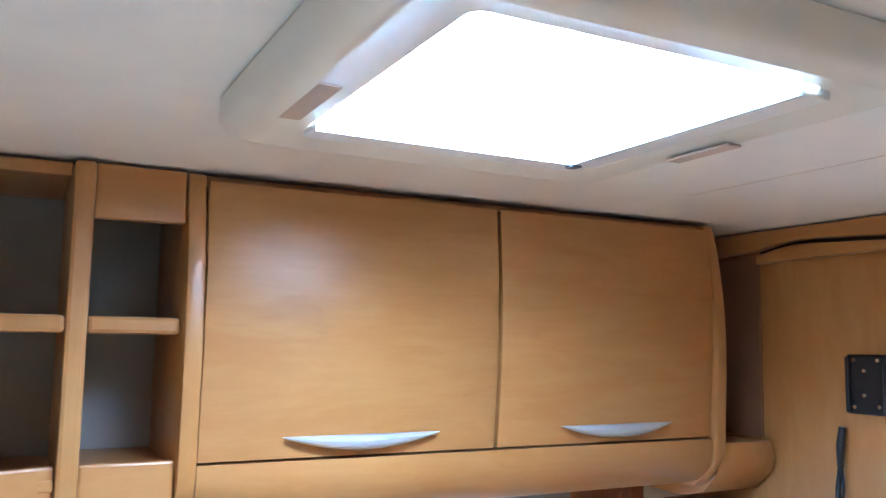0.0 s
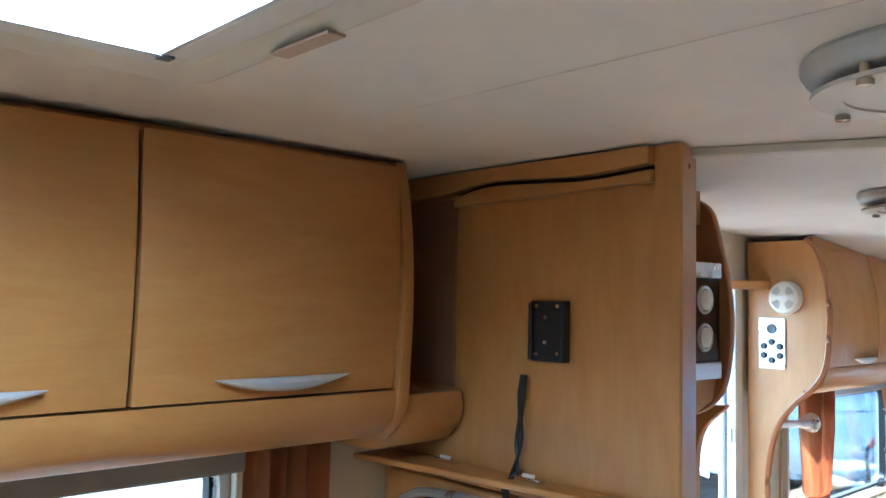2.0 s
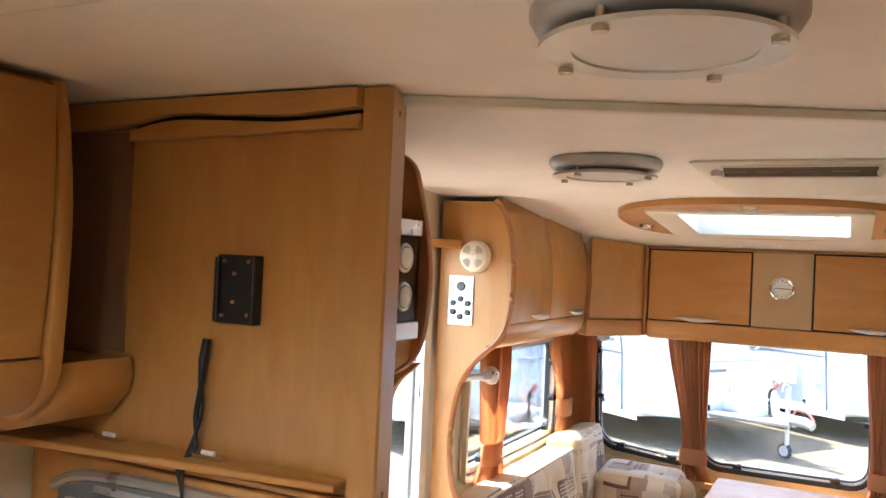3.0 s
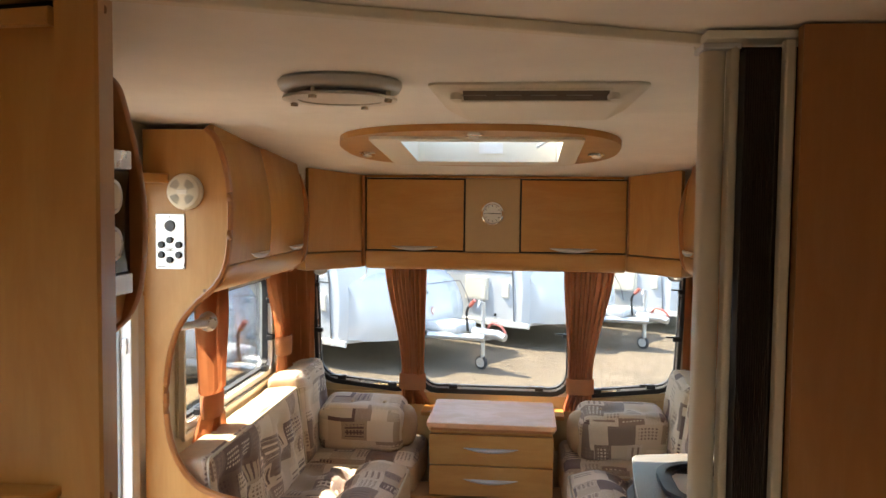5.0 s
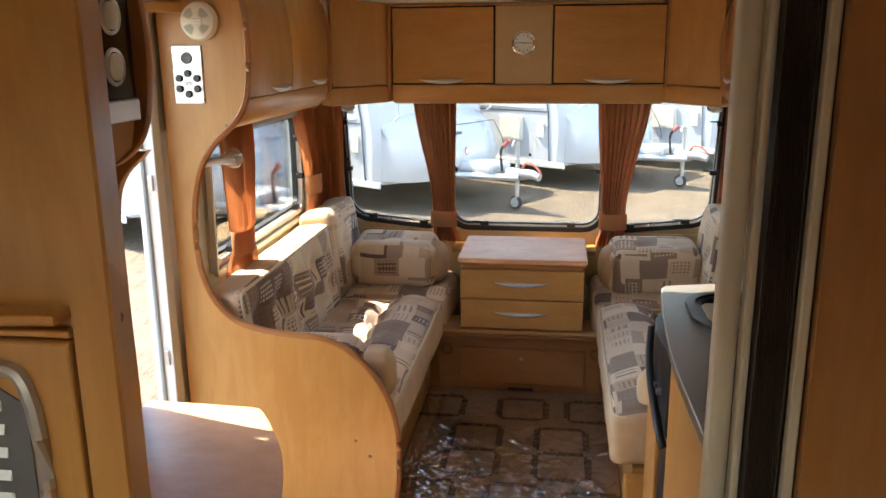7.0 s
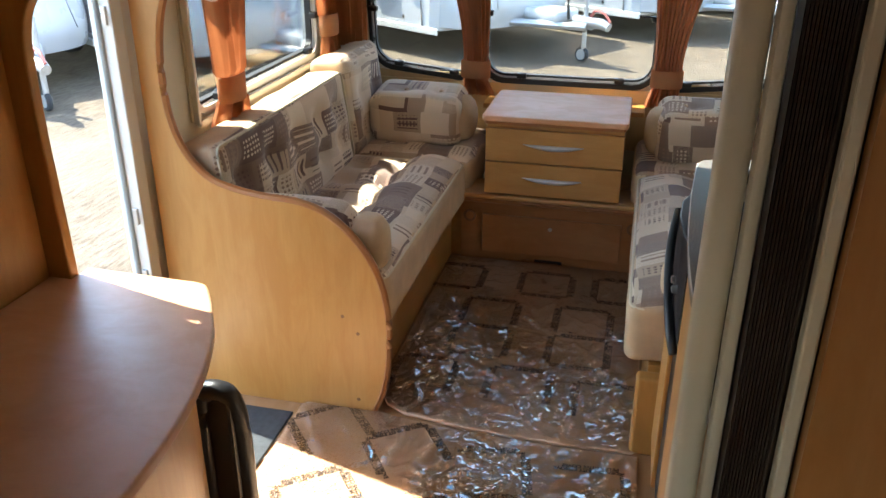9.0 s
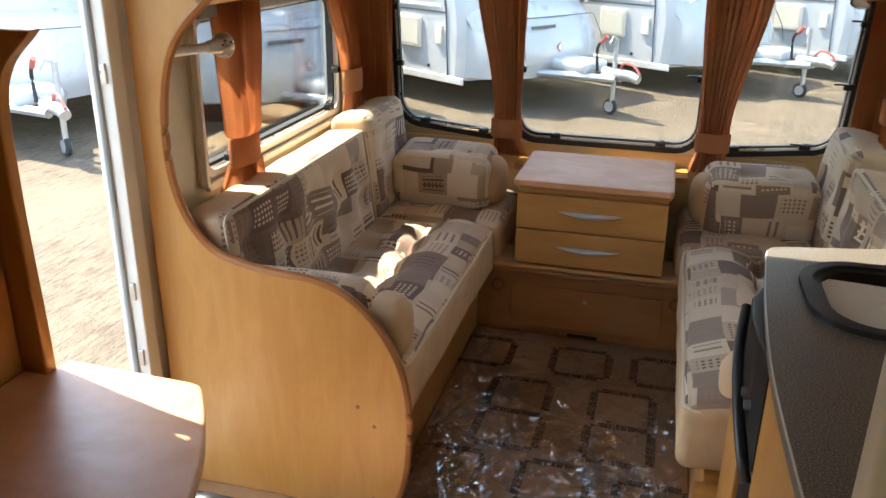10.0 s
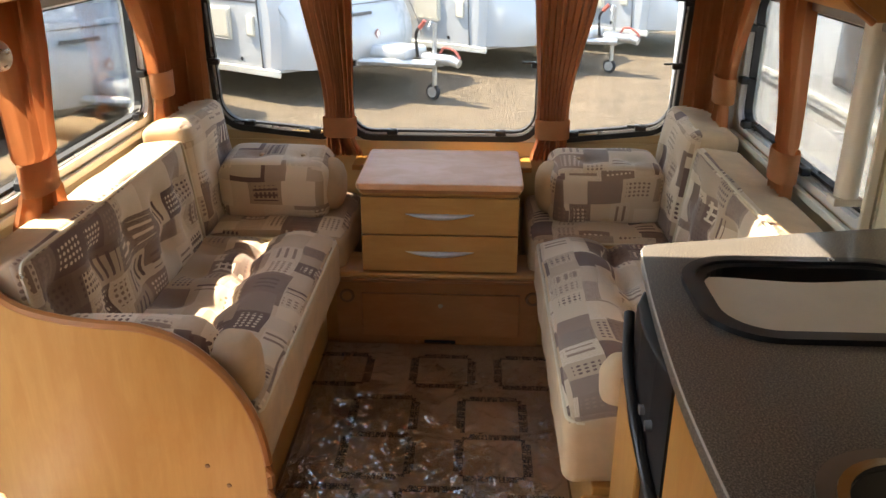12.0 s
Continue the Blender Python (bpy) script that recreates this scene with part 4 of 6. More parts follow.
# ---- washroom corner with the folding door ----
wash = thing("washroom_wall", label="beech washroom wall with cream door post and brown folding door", category="partition", kind="structure")
# both boards use the beech darkened to stand for shade
part("wood_panel", bx(1.71, 1.735, -1.06, -0.522, 0.0, TOP - 0.004), WOOD_WASH_SHADE, wash)
part("wood_side", bx(0.55, 1.71, -1.06, -0.90, 0.0, TOP - 0.004), WOOD_WASH_SHADE, wash)
own = bx(1.785, 1.83, -0.438, -0.405, 0.0, TOP - 0.016, 0.010, 3)
bx(1.77, 1.80, -0.453, -0.439, 0.0, TOP - 0.016, 0.005, bm=own)
part("post", own, plain("cream_door_post", (0.50, 0.44, 0.335), 0.4, vary=0.05), wash, "cream plastic door post", smooth=True)
part("post_foot", bx(1.77, 1.835, -0.455, -0.40, TOP - 0.026, TOP - 0.017, 0.002), SILVER, wash)
rib = [(1.752, -0.502)]
n = 26
for i in range(n + 1):
    y = -0.500 + 0.044 * i / n
    rib.append((1.752 + (0.004 if i % 2 else 0.0), y))
rib += [(1.79, -0.456), (1.79, -0.502)]
part("folding_door", prism(rib, "z", 0.01, TOP - 0.03), BROWN_RIB, wash, "dark brown ribbed folding door")
part("alloy_strip", bx(1.728, 1.75, -0.519, -0.504, 0.0, TOP - 0.02, 0.003), bpy.data.materials["cream_door_post"], wash)
part("backing", bx(1.792, 1.80, -1.06, -0.456, 0.0, TOP - 0.02), BROWN_RIB, wash)
part("track", bx(1.745, 1.84, -0.56, -0.40, TOP - 0.016, TOP - 0.004, 0.002), CREAM, wash)

# ---- microwave locker and side table ----
mw = thing("microwave_locker", label="beech wall locker with curved side rim holding the microwave", category="overhead locker")
part("top_board", bx(PX + 0.101, 1.93, 0.60, W - 0.003, 1.86, TOP - 0.005), WOOD_H, mw)
part("base_board", bx(PX + 0.101, 1.93, 0.575, W - 0.003, 1.49, 1.52, 0.004), WOOD_H, mw)
part("back_board", bx(PX + 0.101, 1.93, W - 0.02, W - 0.004, 1.521, 1.859), GREY_LINING, mw)
e = spline([(0.65, TOP - 0.006), (0.585, 1.90), (0.56, 1.84), (0.531, 1.70), (0.530, 1.58), (0.55, 1.49), (0.60, 1.44), (0.68, 1.42)], 6)
part("rim_panel", prism([(y, z) for y, z in e] + [(W - 0.003, 1.40), (W - 0.003, TOP - 0.006)], "x", 1.931, 1.955, 0.006), WOOD_DARK, mw, "curved beech side rim", smooth=True)
part("valance", prism([(0.56, 1.519), (0.57, 1.47), (0.62, 1.43), (0.70, 1.42), (0.70, 1.432), (0.63, 1.445), (0.588, 1.48), (0.58, 1.519)], "x", PX + 0.102, 1.93), WOOD_H, mw, smooth=True)
mo = thing("microwave_oven", label="silver microwave oven with black front and two round dials", category="microwave")
part("body", bx(1.505, 1.925, 0.60, 0.95, 1.5205, 1.77, 0.005), SILVER, mo)
part("front", bx(1.51, 1.92, 0.546, 0.5995, 1.557, 1.737, 0.003), plain("black_glass", (0.01, 0.01, 0.012), 0.12), mo, "black glass front")
part("trim", bx(1.51, 1.92, 0.542, 0.5995, 1.5205, 1.556, 0.002), SILVER, mo)
part("trim", bx(1.51, 1.92, 0.542, 0.5995, 1.738, 1.77, 0.002), SILVER, mo)
for z in (1.690, 1.610):
    part("dial", lathe([(0, -0.006), (0.019, -0.006), (0.022, -0.004), (0.022, 0.0)], (1.855, 0.5455, z), "y", 24), CREAM, mo, "cream dial", smooth=True)
    part("dial_ring", lathe([(0.024, -0.002), (0.029, -0.004), (0.031, 0.0)], (1.855, 0.5455, z), "y", 24), SILVER, mo, smooth=True)

tb = thing("side_table", label="pale beech side table with a curved front edge", category="table")
edge = [(PX + 0.101, 0.365), (1.70, 0.358), (1.90, 0.365), (2.09, 0.398), (2.25, 0.452), (2.37, 0.517), (2.445, 0.565)]
top = spline([(*p, 0) for p in edge], 6)
outline = [(p[0], p[1]) for p in top] + [(2.464, 0.582), (2.470, 0.605), (2.480, 0.893), (2.416, 0.893), (2.416, 0.948), (PX + 0.101, 0.948)]
part("tabletop", prism(outline, "z", 0.705, 0.73, 0.006, seg=3), WOOD_TABLE, tb, "pale beech laminate top")
inset = [(p[0] - 0.02, p[1] + 0.06) for p in top] + [(2.40, 0.62), (2.40, 0.94), (PX + 0.102, 0.94)]
part("body", prism(inset, "z", 0.02, 0.70), WOOD_V, tb, "beech cupboard below")
part("side_plate", bx(2.395, 2.41, 0.57, 0.62, 0.56, 0.70, 0.003), SILVER, tb, "grey end plate")

bb = thing("door_side_panel", label="upright beech panel between the side table and the entrance", category="panel", kind="structure")
part("board", bx(PX + 0.102, 2.415, 0.95, 0.965, 0.0, 1.41), WOOD_V, bb)
e = spline([(0.897, 0.0), (0.895, 0.75), (0.90, 1.1), (0.885, 1.3), (0.80, 1.399)], 6)
part("post", prism([(y, z) for y, z in e] + [(W - 0.013, 1.399), (W - 0.013, 0.0)], "x", 2.418, 2.447, 0.005), WOOD_V, bb)

st = thing("folding_stool", label="black folded chair leaning beside the side table", category="chair")
own = tube(spline([(2.475, 0.545, 0.02), (2.475, 0.545, 0.30), (2.468, 0.55, 0.40), (2.455, 0.565, 0.447), (2.445, 0.605, 0.45), (2.44, 0.628, 0.40), (2.44, 0.63, 0.02)], 6), 0.026, 10)
part("frame", own, BLACK, st, smooth=True)
part("seat", bx(2.437, 2.475, 0.545, 0.63, 0.05, 0.44, 0.01), BLACK, st)

tagged(part("door_mat", bx(2.50, 2.985, 0.645, W - 0.02, 0.001, 0.012, 0.004), CHARCOAL), "dark grey carpet mat in the entrance", "mat")

# ---- curved end panel of the settee ----
EX = 3.045
left_edge = [(1.062, 0.0), (1.062, 1.905)]
curve = spline([(0.86, 1.905), (0.825, 1.87), (0.795, 1.78), (0.783, 1.68), (0.785, 1.56), (0.80, 1.47), (0.835, 1.41), (0.90, 1.35), (0.955, 1.275), (0.985, 1.18), (0.998, 1.06), (0.99, 0.93), (0.955, 0.83), (0.89, 0.755), (0.80, 0.722), (0.70, 0.708), (0.60, 0.70), (0.51, 0.665), (0.43, 0.59), (0.375, 0.495), (0.348, 0.38), (0.345, 0.25), (0.362, 0.11), (0.402, 0.0)], 4)
own = prism(left_edge + [(y, z) for y, z in curve], "x", EX, EX + 0.024, 0.004)
ep = tagged(part("end_panel", own, WOOD_V), "tall beech settee end panel with a sweeping cut-out", "panel", kind="structure")
rim = [(EX + 0.012, y, z) for y, z in curve]
part("edging", tube(rim, 0.0135, 8), WOOD_DARK, ep, "rounded darker beech edging", smooth=True)
for y, z in ((0.485, 0.345), (0.488 - 0.05, 0.29), (0.445, 0.05), (0.86, 1.395)):
    part("screw_cap", lathe([(0, -0.002), (0.005, -0.002), (0.006, 0.0)], (EX, y, z), "x", 12), SHADOW_WOOD, ep)
part("beech_bracket", prism([(2.86, 1.06), (2.93, 1.02), (3.03, 0.975), (EX, 0.975), (EX, 1.06)], "z", 1.735, 1.765, 0.004), WOOD_H, ep)

sw = thing("control_panel", label="silver switch panel with six black buttons and a gauge", category="switch panel")
part("plate", bx(EX - 0.006, EX - 0.0005, 0.922, 1.018, 1.462, 1.638, 0.002), SILVER, sw)
part("gauge", lathe([(0, -0.004), (0.013, -0.004), (0.016, -0.006), (0.018, 0.0)], (EX - 0.006, 0.97, 1.60), "x", 20), DARK_GREY, sw, smooth=True)
for y, z in ((0.97, 1.555), (0.998, 1.54), (0.941, 1.54), (0.998, 1.508), (0.941, 1.508), (0.97, 1.492)):
    part("button", lathe([(0, -0.009), (0.009, -0.009), (0.011, -0.006), (0.011, 0.0)], (EX - 0.006, y, z), "x", 14), BLACK, sw, "round black button", smooth=True)
for z in (1.628, 1.471):
    part("screw", lathe([(0, -0.002), (0.003, -0.002), (0.004, 0.0)], (EX - 0.006, 0.97, z), "x", 8), CHROME, sw)
for z in (1.526, 1.521, 1.470):
    part("print", bx(EX - 0.0064, EX - 0.0061, 0.955 if z > 1.5 else 0.985, 0.985 if z > 1.5 else 1.01, z, z + 0.0025), DARK_GREY, sw)
al = thing("smoke_alarm", label="round cream smoke alarm with vent slots", category="smoke alarm")
part("body", lathe([(0, -0.034), (0.044, -0.034), (0.052, -0.028), (0.055, -0.014), (0.057, -0.012), (0.057, -0.0005)], (EX, 0.918, 1.708), "x", 40), CREAM, al, smooth=True)
for q in range(4):
    for j in range(4):
        rr = 0.022 + 0.006 * j
        pts = [(EX - 0.0345, 0.918 + rr * math.cos(math.pi / 4 + q * math.pi / 2 + a), 1.708 + rr * math.sin(math.pi / 4 + q * math.pi / 2 + a)) for a in np.linspace(-0.42, 0.42, 5)]
        part("vent_slot", tube(pts, 0.0012, 4), DARK_GREY, al)
part("test_button", bx(EX - 0.037, EX - 0.033, 0.900, 0.936, 1.700, 1.716, 0.002), WHITE, al)


# ---- settee lockers, seen from inside the lounge ----
def side_lockers(s):
    t = thing("lounge_locker", label="beech lounge overhead locker with two doors and crescent handles", category="overhead locker", group="lounge lockers")
    ya = 0.80 * s
    sgn = s
    xa, xb = EX + 0.025, 3.99
    mid = 3.53
    tops = lambda x: roof_z(x) - 0.004
    for a, b in ((xa, mid - 0.002), (mid + 0.002, xb)):
        own = bowed(a, b, ya + 0.035 * s, ya, 1.475, 1.875, belly=0.022, side=s)
        d = part("locker_door", own, WOOD_V, t, "bowed beech locker door", smooth=True)
        bow_handle(d, ((a + b) / 2 + 0.08, ya - s * 0.012, 1.50), 0.20, out=(0, -s, 0))
    part("top_filler", prism([(xa, 1.876), (xb, 1.876), (xb, tops(xb)), (xa, tops(xa))], "y", ya + 0.037 * s, ya + 0.055 * s), WOOD_H, t)
    pf = [(ya, 1.472), (ya - s * 0.002, 1.45), (ya + s * 0.01, 1.415), (ya + s * 0.05, 1.385), (ya + s * 0.12, 1.372), (W * s - 0.003 * s, 1.372), (W * s - 0.003 * s, 1.385), (ya + s * 0.12, 1.386), (ya + s * 0.06, 1.398), (ya + s * 0.024, 1.425), (ya + s * 0.018, 1.472)]
    part("valance", prism(pf, "x", xa, xb + 0.03, 0.002), WOOD_H, t, "curved beech valance", smooth=True)
    e = spline([(ya + s * 0.055, 1.835), (ya + s * 0.01, 1.78), (ya - s * 0.022, 1.66), (ya - s * 0.02, 1.53), (ya - s * 0.004, 1.43), (ya + s * 0.06, 1.375)], 5)
    part("end_panel", prism([(y, z) for y, z in e] + [(s * (W - 0.02), 1.375), (s * (W - 0.02), 1.835)], "x", xb + 0.002, xb + 0.026, 0.005), WOOD_DARK, t, "curved darker end panel", smooth=True)
    if s < 0:
        part("end_panel", prism([(y, z + 0.09 if z > 1.8 else z) for y, z in e] + [(s * (W - 0.02), 1.375), (s * (W - 0.02), 1.925)], "x", xa - 0.026, xa - 0.002, 0.005), WOOD_V, t, "curved near end panel", smooth=True)
        part("end_edging", tube([(xa - 0.027, y, z + 0.09 if z > 1.8 else z) for y, z in e], 0.007, 8), WOOD_DARK, t, smooth=True)
    # dark board painted as the shaded gap beyond the locker's end
    part("shade_lining", bx(xb + 0.03, 4.18, *sorted((s * 0.86, s * 0.875)), 1.45, 1.80), SHADOW_WOOD, t)
    return t


def corner_unit(s):
    t = thing("corner_locker", label="angled beech corner cupboard between the lockers", category="overhead locker", group="corner lockers")
    p = [(4.06, 0.795), (4.30, 0.605), (4.318, 0.612), (4.08, 0.812)]
    own = prism([(x, s * y) for x, y in p], "z", 1.455, 1.80, 0.003)
    for v in own.verts:
        if v.co.z > 1.7:
            v.co.z = roof_z(v.co.x) - 0.004 + (v.co.z - 1.80)
    part("front", own, WOOD_V, t)
    p = [(4.035, 0.80), (4.30, 0.60), (4.35, 0.66), (4.10, 0.86)]
    own = prism([(x, s * y) for x, y in p], "z", 1.375, 1.452, 0.012)
    part("valance", own, WOOD_H, t, smooth=True)
    return t


side_lockers(1)
side_lockers(-1)
corner_unit(1)
corner_unit(-1)

fl = thing("front_locker", label="beech front lockers with a clock panel between two doors", category="overhead locker")
FX = 4.314
for a, b in ((0.128, 0.585), (-0.605, -0.128)):
    d = part("locker_door", bx(FX - 0.018, FX, a + 0.004, b - 0.004, 1.461, 1.784, 0.003), WOOD_Y, fl, "flat beech locker door")
    bow_handle(d, (FX - 0.018, (a + b) / 2, 1.478), 0.215, "y", (-1, 0, 0))
part("clock_panel", bx(FX - 0.012, FX + 0.002, -0.124, 0.124, 1.456, 1.79, 0.002), plain("tan_leather_panel", (0.48, 0.33, 0.17), 0.6, vary=0.05), fl, "tan panel")
# black board paints the shadow gaps round the doors
part("carcass", bx(FX + 0.006, FX + 0.02, -0.605, 0.587, 1.453, 1.792), BLACK, fl, "black backing board standing in for shade in the door gaps")
part("top_rail", bx(FX - 0.01, FX + 0.01, -0.59, 0.588, 1.793, roof_z(FX) - 0.004, 0.002), WOOD_Y, fl)
part("bottom", bx(FX + 0.003, FRONT - 0.005, -0.59, 0.588, 1.44, 1.452), WOOD_Y, fl)
for y in (0.588, -0.622):
    part("upright", bx(FX - 0.026, FX + 0.02, y, y + 0.016, 1.38, roof_z(FX) - 0.004, 0.004), WOOD_DARK, fl)
pf = [(FX - 0.016, 1.452), (FX - 0.014, 1.40), (FX + 0.01, 1.375), (FX + 0.06, 1.365), (FX + 0.06, 1.352 + 0.02), (FX + 0.015, 1.39), (FX, 1.41), (FX, 1.452)]
own = prism([(x, z) for x, z in pf], "y", -0.605, 0.587, 0.002)
part("valance", own, WOOD_Y, fl, "curved beech valance", smooth=True)
part("pelmet", bx(FX + 0.06, FRONT - 0.002, -W + 0.01, W - 0.01, 1.405, 1.417), WALLPAPER, fl, "cream underside above the windows")
ck = thing("wall_clock", label="round cream clock with a silver rim on the front panel", category="clock")
part("rim", lathe([(0.040, -0.0005), (0.051, -0.0005), (0.052, -0.008), (0.046, -0.013), (0.042, -0.010)], (FX - 0.012, 0, 1.632), "x", 40), CHROME, ck, "silver rim", smooth=True)
part("face", lathe([(0, -0.006), (0.043, -0.006), (0.043, -0.001)], (FX - 0.012, 0, 1.632), "x", 36), WHITE, ck, "cream face")
part("hand", bx(FX - 0.0198, FX - 0.0188, -0.032, 0.006, 1.6305, 1.6335), BLACK, ck)
part("hand", bx(FX - 0.0208, FX - 0.0198, -0.004, 0.026, 1.632, 1.6345), BLACK, ck)
for k in range(12):
    a = k * math.pi / 6
    own = bx(-0.0004, 0.0004, -0.0015, 0.0015, 0.031, 0.038)
    m = part("hour_mark", own, DARK_GREY, ck)
    m.matrix_basis = Matrix.Translation((FX - 0.0186, 0, 1.632)) @ Matrix.Rotation(a, 4, "X")


# ---- settees ----
def two_tone(bm, top_axis=2, sign=1, limit=0.55):
    """Faces looking one way wear the patterned cloth (slot 0), the rest the beige one (slot 1)."""
    bm.normal_update()
    for f in bm.faces:
        f.material_index = 0 if f.normal[top_axis] * sign > limit else 1
    return bm


def soft(name, bm, parent, at, turn=(0, 0, 0), label="", both=True):
    ob = part(name, bm, FABRIC, parent, label, smooth=False)
    ob.data.materials.append(BEIGE_CLOTH)
    ob.data.shade_smooth()
    ob.matrix_basis = pose(*at, *turn)
    return ob


def piping(parent, outline, at, turn=(0, 0, 0)):
    ob = part("piping", tube(outline, 0.0052, 6, closed=True), PIPING, parent, "cream piping", smooth=True)
    ob.matrix_basis = pose(*at, *turn)
    return ob


def settee(s):
    """One side of the lounge; s is the side's sign of y."""
    t = thing("settee", (0, 0, 0), "lounge settee with patchwork cushions and beige borders on a beech base", "settee", "settees")
    mir = lambda y: s * y
    near = 3.085
    part("base", bx(near, 4.30, *sorted((mir(0.43), mir(1.06))), 0.0, 0.285, 0.004), WOOD_H, t, "beech seat base")
    tx = [(-0.42 + 0.21 * i, j) for i in range(5) for j in (s * -0.005, s * 0.14)]
    ln = 4.23 - near
    seat = soft("seat_cushion", two_tone(cushion((ln, 0.52, 0.185), 0.035, 40, 0.022, tx, 0.036, 0.05, seed=3 + s, roll=(-s * 0.13, -s * 0.005))), t, ((near + 4.23) / 2, mir(0.615), 0.375), label="buttoned patchwork seat cushion")
    out = [(x, y, 0.084) for x, y in rrect(-ln / 2 + 0.007, ln / 2 - 0.007, -0.2535, 0.2535, 0.035)]
    piping(t, out, ((near + 4.23) / 2, mir(0.615), 0.375))
    soft("corner_cushion", two_tone(cushion((0.52, 0.53, 0.185), 0.04, 20, 0.02, ((-0.1, 0.1), (-0.1, -0.1), (0.1, 0)), 0.015, 0.06, seed=8 + s)), t, (4.495, mir(0.60), 0.380), label="patchwork corner seat cushion")
    part("corner_base", bx(4.302, FRONT - 0.004, *sorted((mir(0.385), mir(1.06))), 0.0, 0.285, 0.004), WOOD_Y, t)
    face = ~1 if s > 0 else 1
    bt = [(-0.42 + 0.21 * i, j) for i in range(5) for j in (-0.06, 0.07)]
    ln = 4.20 - near - 0.01
    bm = cushion((ln, 0.155, 0.40), 0.03, 26, 0.02, bt, 0.046, 0.052, seed=5 + s, face=face)
    soft("backrest", two_tone(bm, 1, -s, 0.35), t, (near + ln / 2 + 0.005, mir(0.928), 0.632), (s * -7, 0, 0), "buttoned patchwork backrest with beige top")
    piping(t, [(x, -s * 0.074, z) for x, z in rrect(-ln / 2 + 0.01, ln / 2 - 0.01, -0.19, 0.19, 0.03)], (near + ln / 2 + 0.005, mir(0.928), 0.632), (s * -7, 0, 0))
    bm = cushion((0.46, 0.165, 0.43), 0.035, 18, 0.022, ((-0.1, 0.05), (0.08, 0.05), (-0.1, -0.1)), 0.02, 0.05, seed=15 + s, face=face)
    soft("corner_backrest", two_tone(bm, 1, -s, 0.35), t, (4.44, mir(0.935), 0.655), (s * -6, 0, 0), "patchwork corner backrest with beige top")
    # bolster along the front window
    bm = cushion((0.26, 0.42, 0.225), 0.05, 20, 0.012, ((-0.02, -0.09), (-0.02, 0.07)), 0.014, 0.03, seed=21 + s)
    soft("front_bolster", bm, t, (4.50, mir(0.625), 0.588), (0, -8, 0), "patchwork bolster with two buttons")
    own = lathe([(0, -0.03), (0.05, -0.027), (0.08, -0.015), (0.098, 0.005), (0.103, 0.03), (0.103, 0.06)], (0, 0, 0), "y", 28)
    ob = part("bolster_end", own, BEIGE_CLOTH, t, "rounded beige bolster end", smooth=True)
    ob.matrix_basis = pose(4.50, mir(0.395), 0.583, 0, 0, 0) @ Matrix.Diagonal((1, s, 1, 1))
    for yy in (0.52, 0.68):
        part("button", lathe([(0, 0.008), (0.008, 0.005), (0.011, 0), (0.011, -0.004)], (4.478, mir(yy), 0.700), "z", 12), BEIGE_CLOTH, t, smooth=True)
    # loose arm roll at the near end
    bm = cushion((0.13, 0.40, 0.19), 0.06, 14, 0.012, (), seed=33 + s)
    if s > 0:
        soft("arm_roll", bm, t, (3.155, 0.66, 0.572), (0, 0, 0), "patchwork arm roll")
    bm = cushion((0.115, 0.115, 0.175) if s > 0 else (0.10, 0.12, 0.13), 0.045, 10, 0.01, (), seed=37 + s)
    ob = part("arm_roll_end", bm, BEIGE_CLOTH, t, "beige end of the arm roll")
    ob.data.shade_smooth()
    ob.matrix_basis = pose(3.155, 0.425, 0.55) if s > 0 else pose(3.16, -0.50, 0.53)
    return t


settee(1)
settee(-1)
tagged(part("settee_foot_panel", bx(3.035, 3.083, -0.70, -0.40, 0.0, 0.27, 0.012, 3), WOOD_V), "rounded beech foot panel under the settee end", "panel")

# ---- chest of drawers between the settees ----
ch = thing("chest_of_drawers", label="beech two-drawer chest with a pale laminate top", category="chest of drawers")
C0, C1 = -0.292, 0.268
part("carcass", bx(4.215, 4.60, C0 + 0.004, C1 - 0.004, 0.345, 0.662, 0.003), WOOD_V, ch)
part("top", prism(rrect(4.165, 4.62, C0 - 0.012, C1 + 0.012, 0.022), "z", 0.668, 0.691, 0.005, seg=3), WOOD_TOP, ch, "pale laminate top with rounded corners")
part("top_lip", prism(rrect(4.175, 4.61, C0 - 0.004, C1 + 0.004, 0.02), "z", 0.655, 0.6675), WOOD_DARK, ch)
for a, b in ((0.350, 0.488), (0.493, 0.632)):
    d = part("drawer", bx(4.198, 4.2145, C0, C1, a, b, 0.003), WOOD_Y, ch, "beech drawer front")
    bow_handle(d, (4.198, (C0 + C1) / 2, (a + b) / 2 + 0.01), 0.245, "y", (-1, 0, 0))
lg = thing("chest_ledge", label="rounded double beech ledge under the chest", category="ledge", kind="structure")
part("ledge", bx(4.19, 4.40, -0.395, 0.375, 0.322, 0.342, 0.009, 3), WOOD_Y, lg)
part("ledge", bx(4.205, 4.40, -0.395, 0.375, 0.298, 0.3195, 0.009, 3), WOOD_DARK, lg)
# kick board and flap wear the beech with the ledge's shade in its colour
part("kick_board", bx(4.285, 4.30, -0.384, 0.384, 0.0, 0.297), WOOD_SHADED, lg)
fp = part("flap", bx(4.272, 4.2845, C0 - 0.02, C1 + 0.02, 0.045, 0.222, 0.003), WOOD_SHADED, lg, "drop-down beech flap")
part("lock", lathe([(0, -0.003), (0.008, -0.003), (0.009, 0)], (4.272, -0.012, 0.175), "x", 14), BRASS, lg)
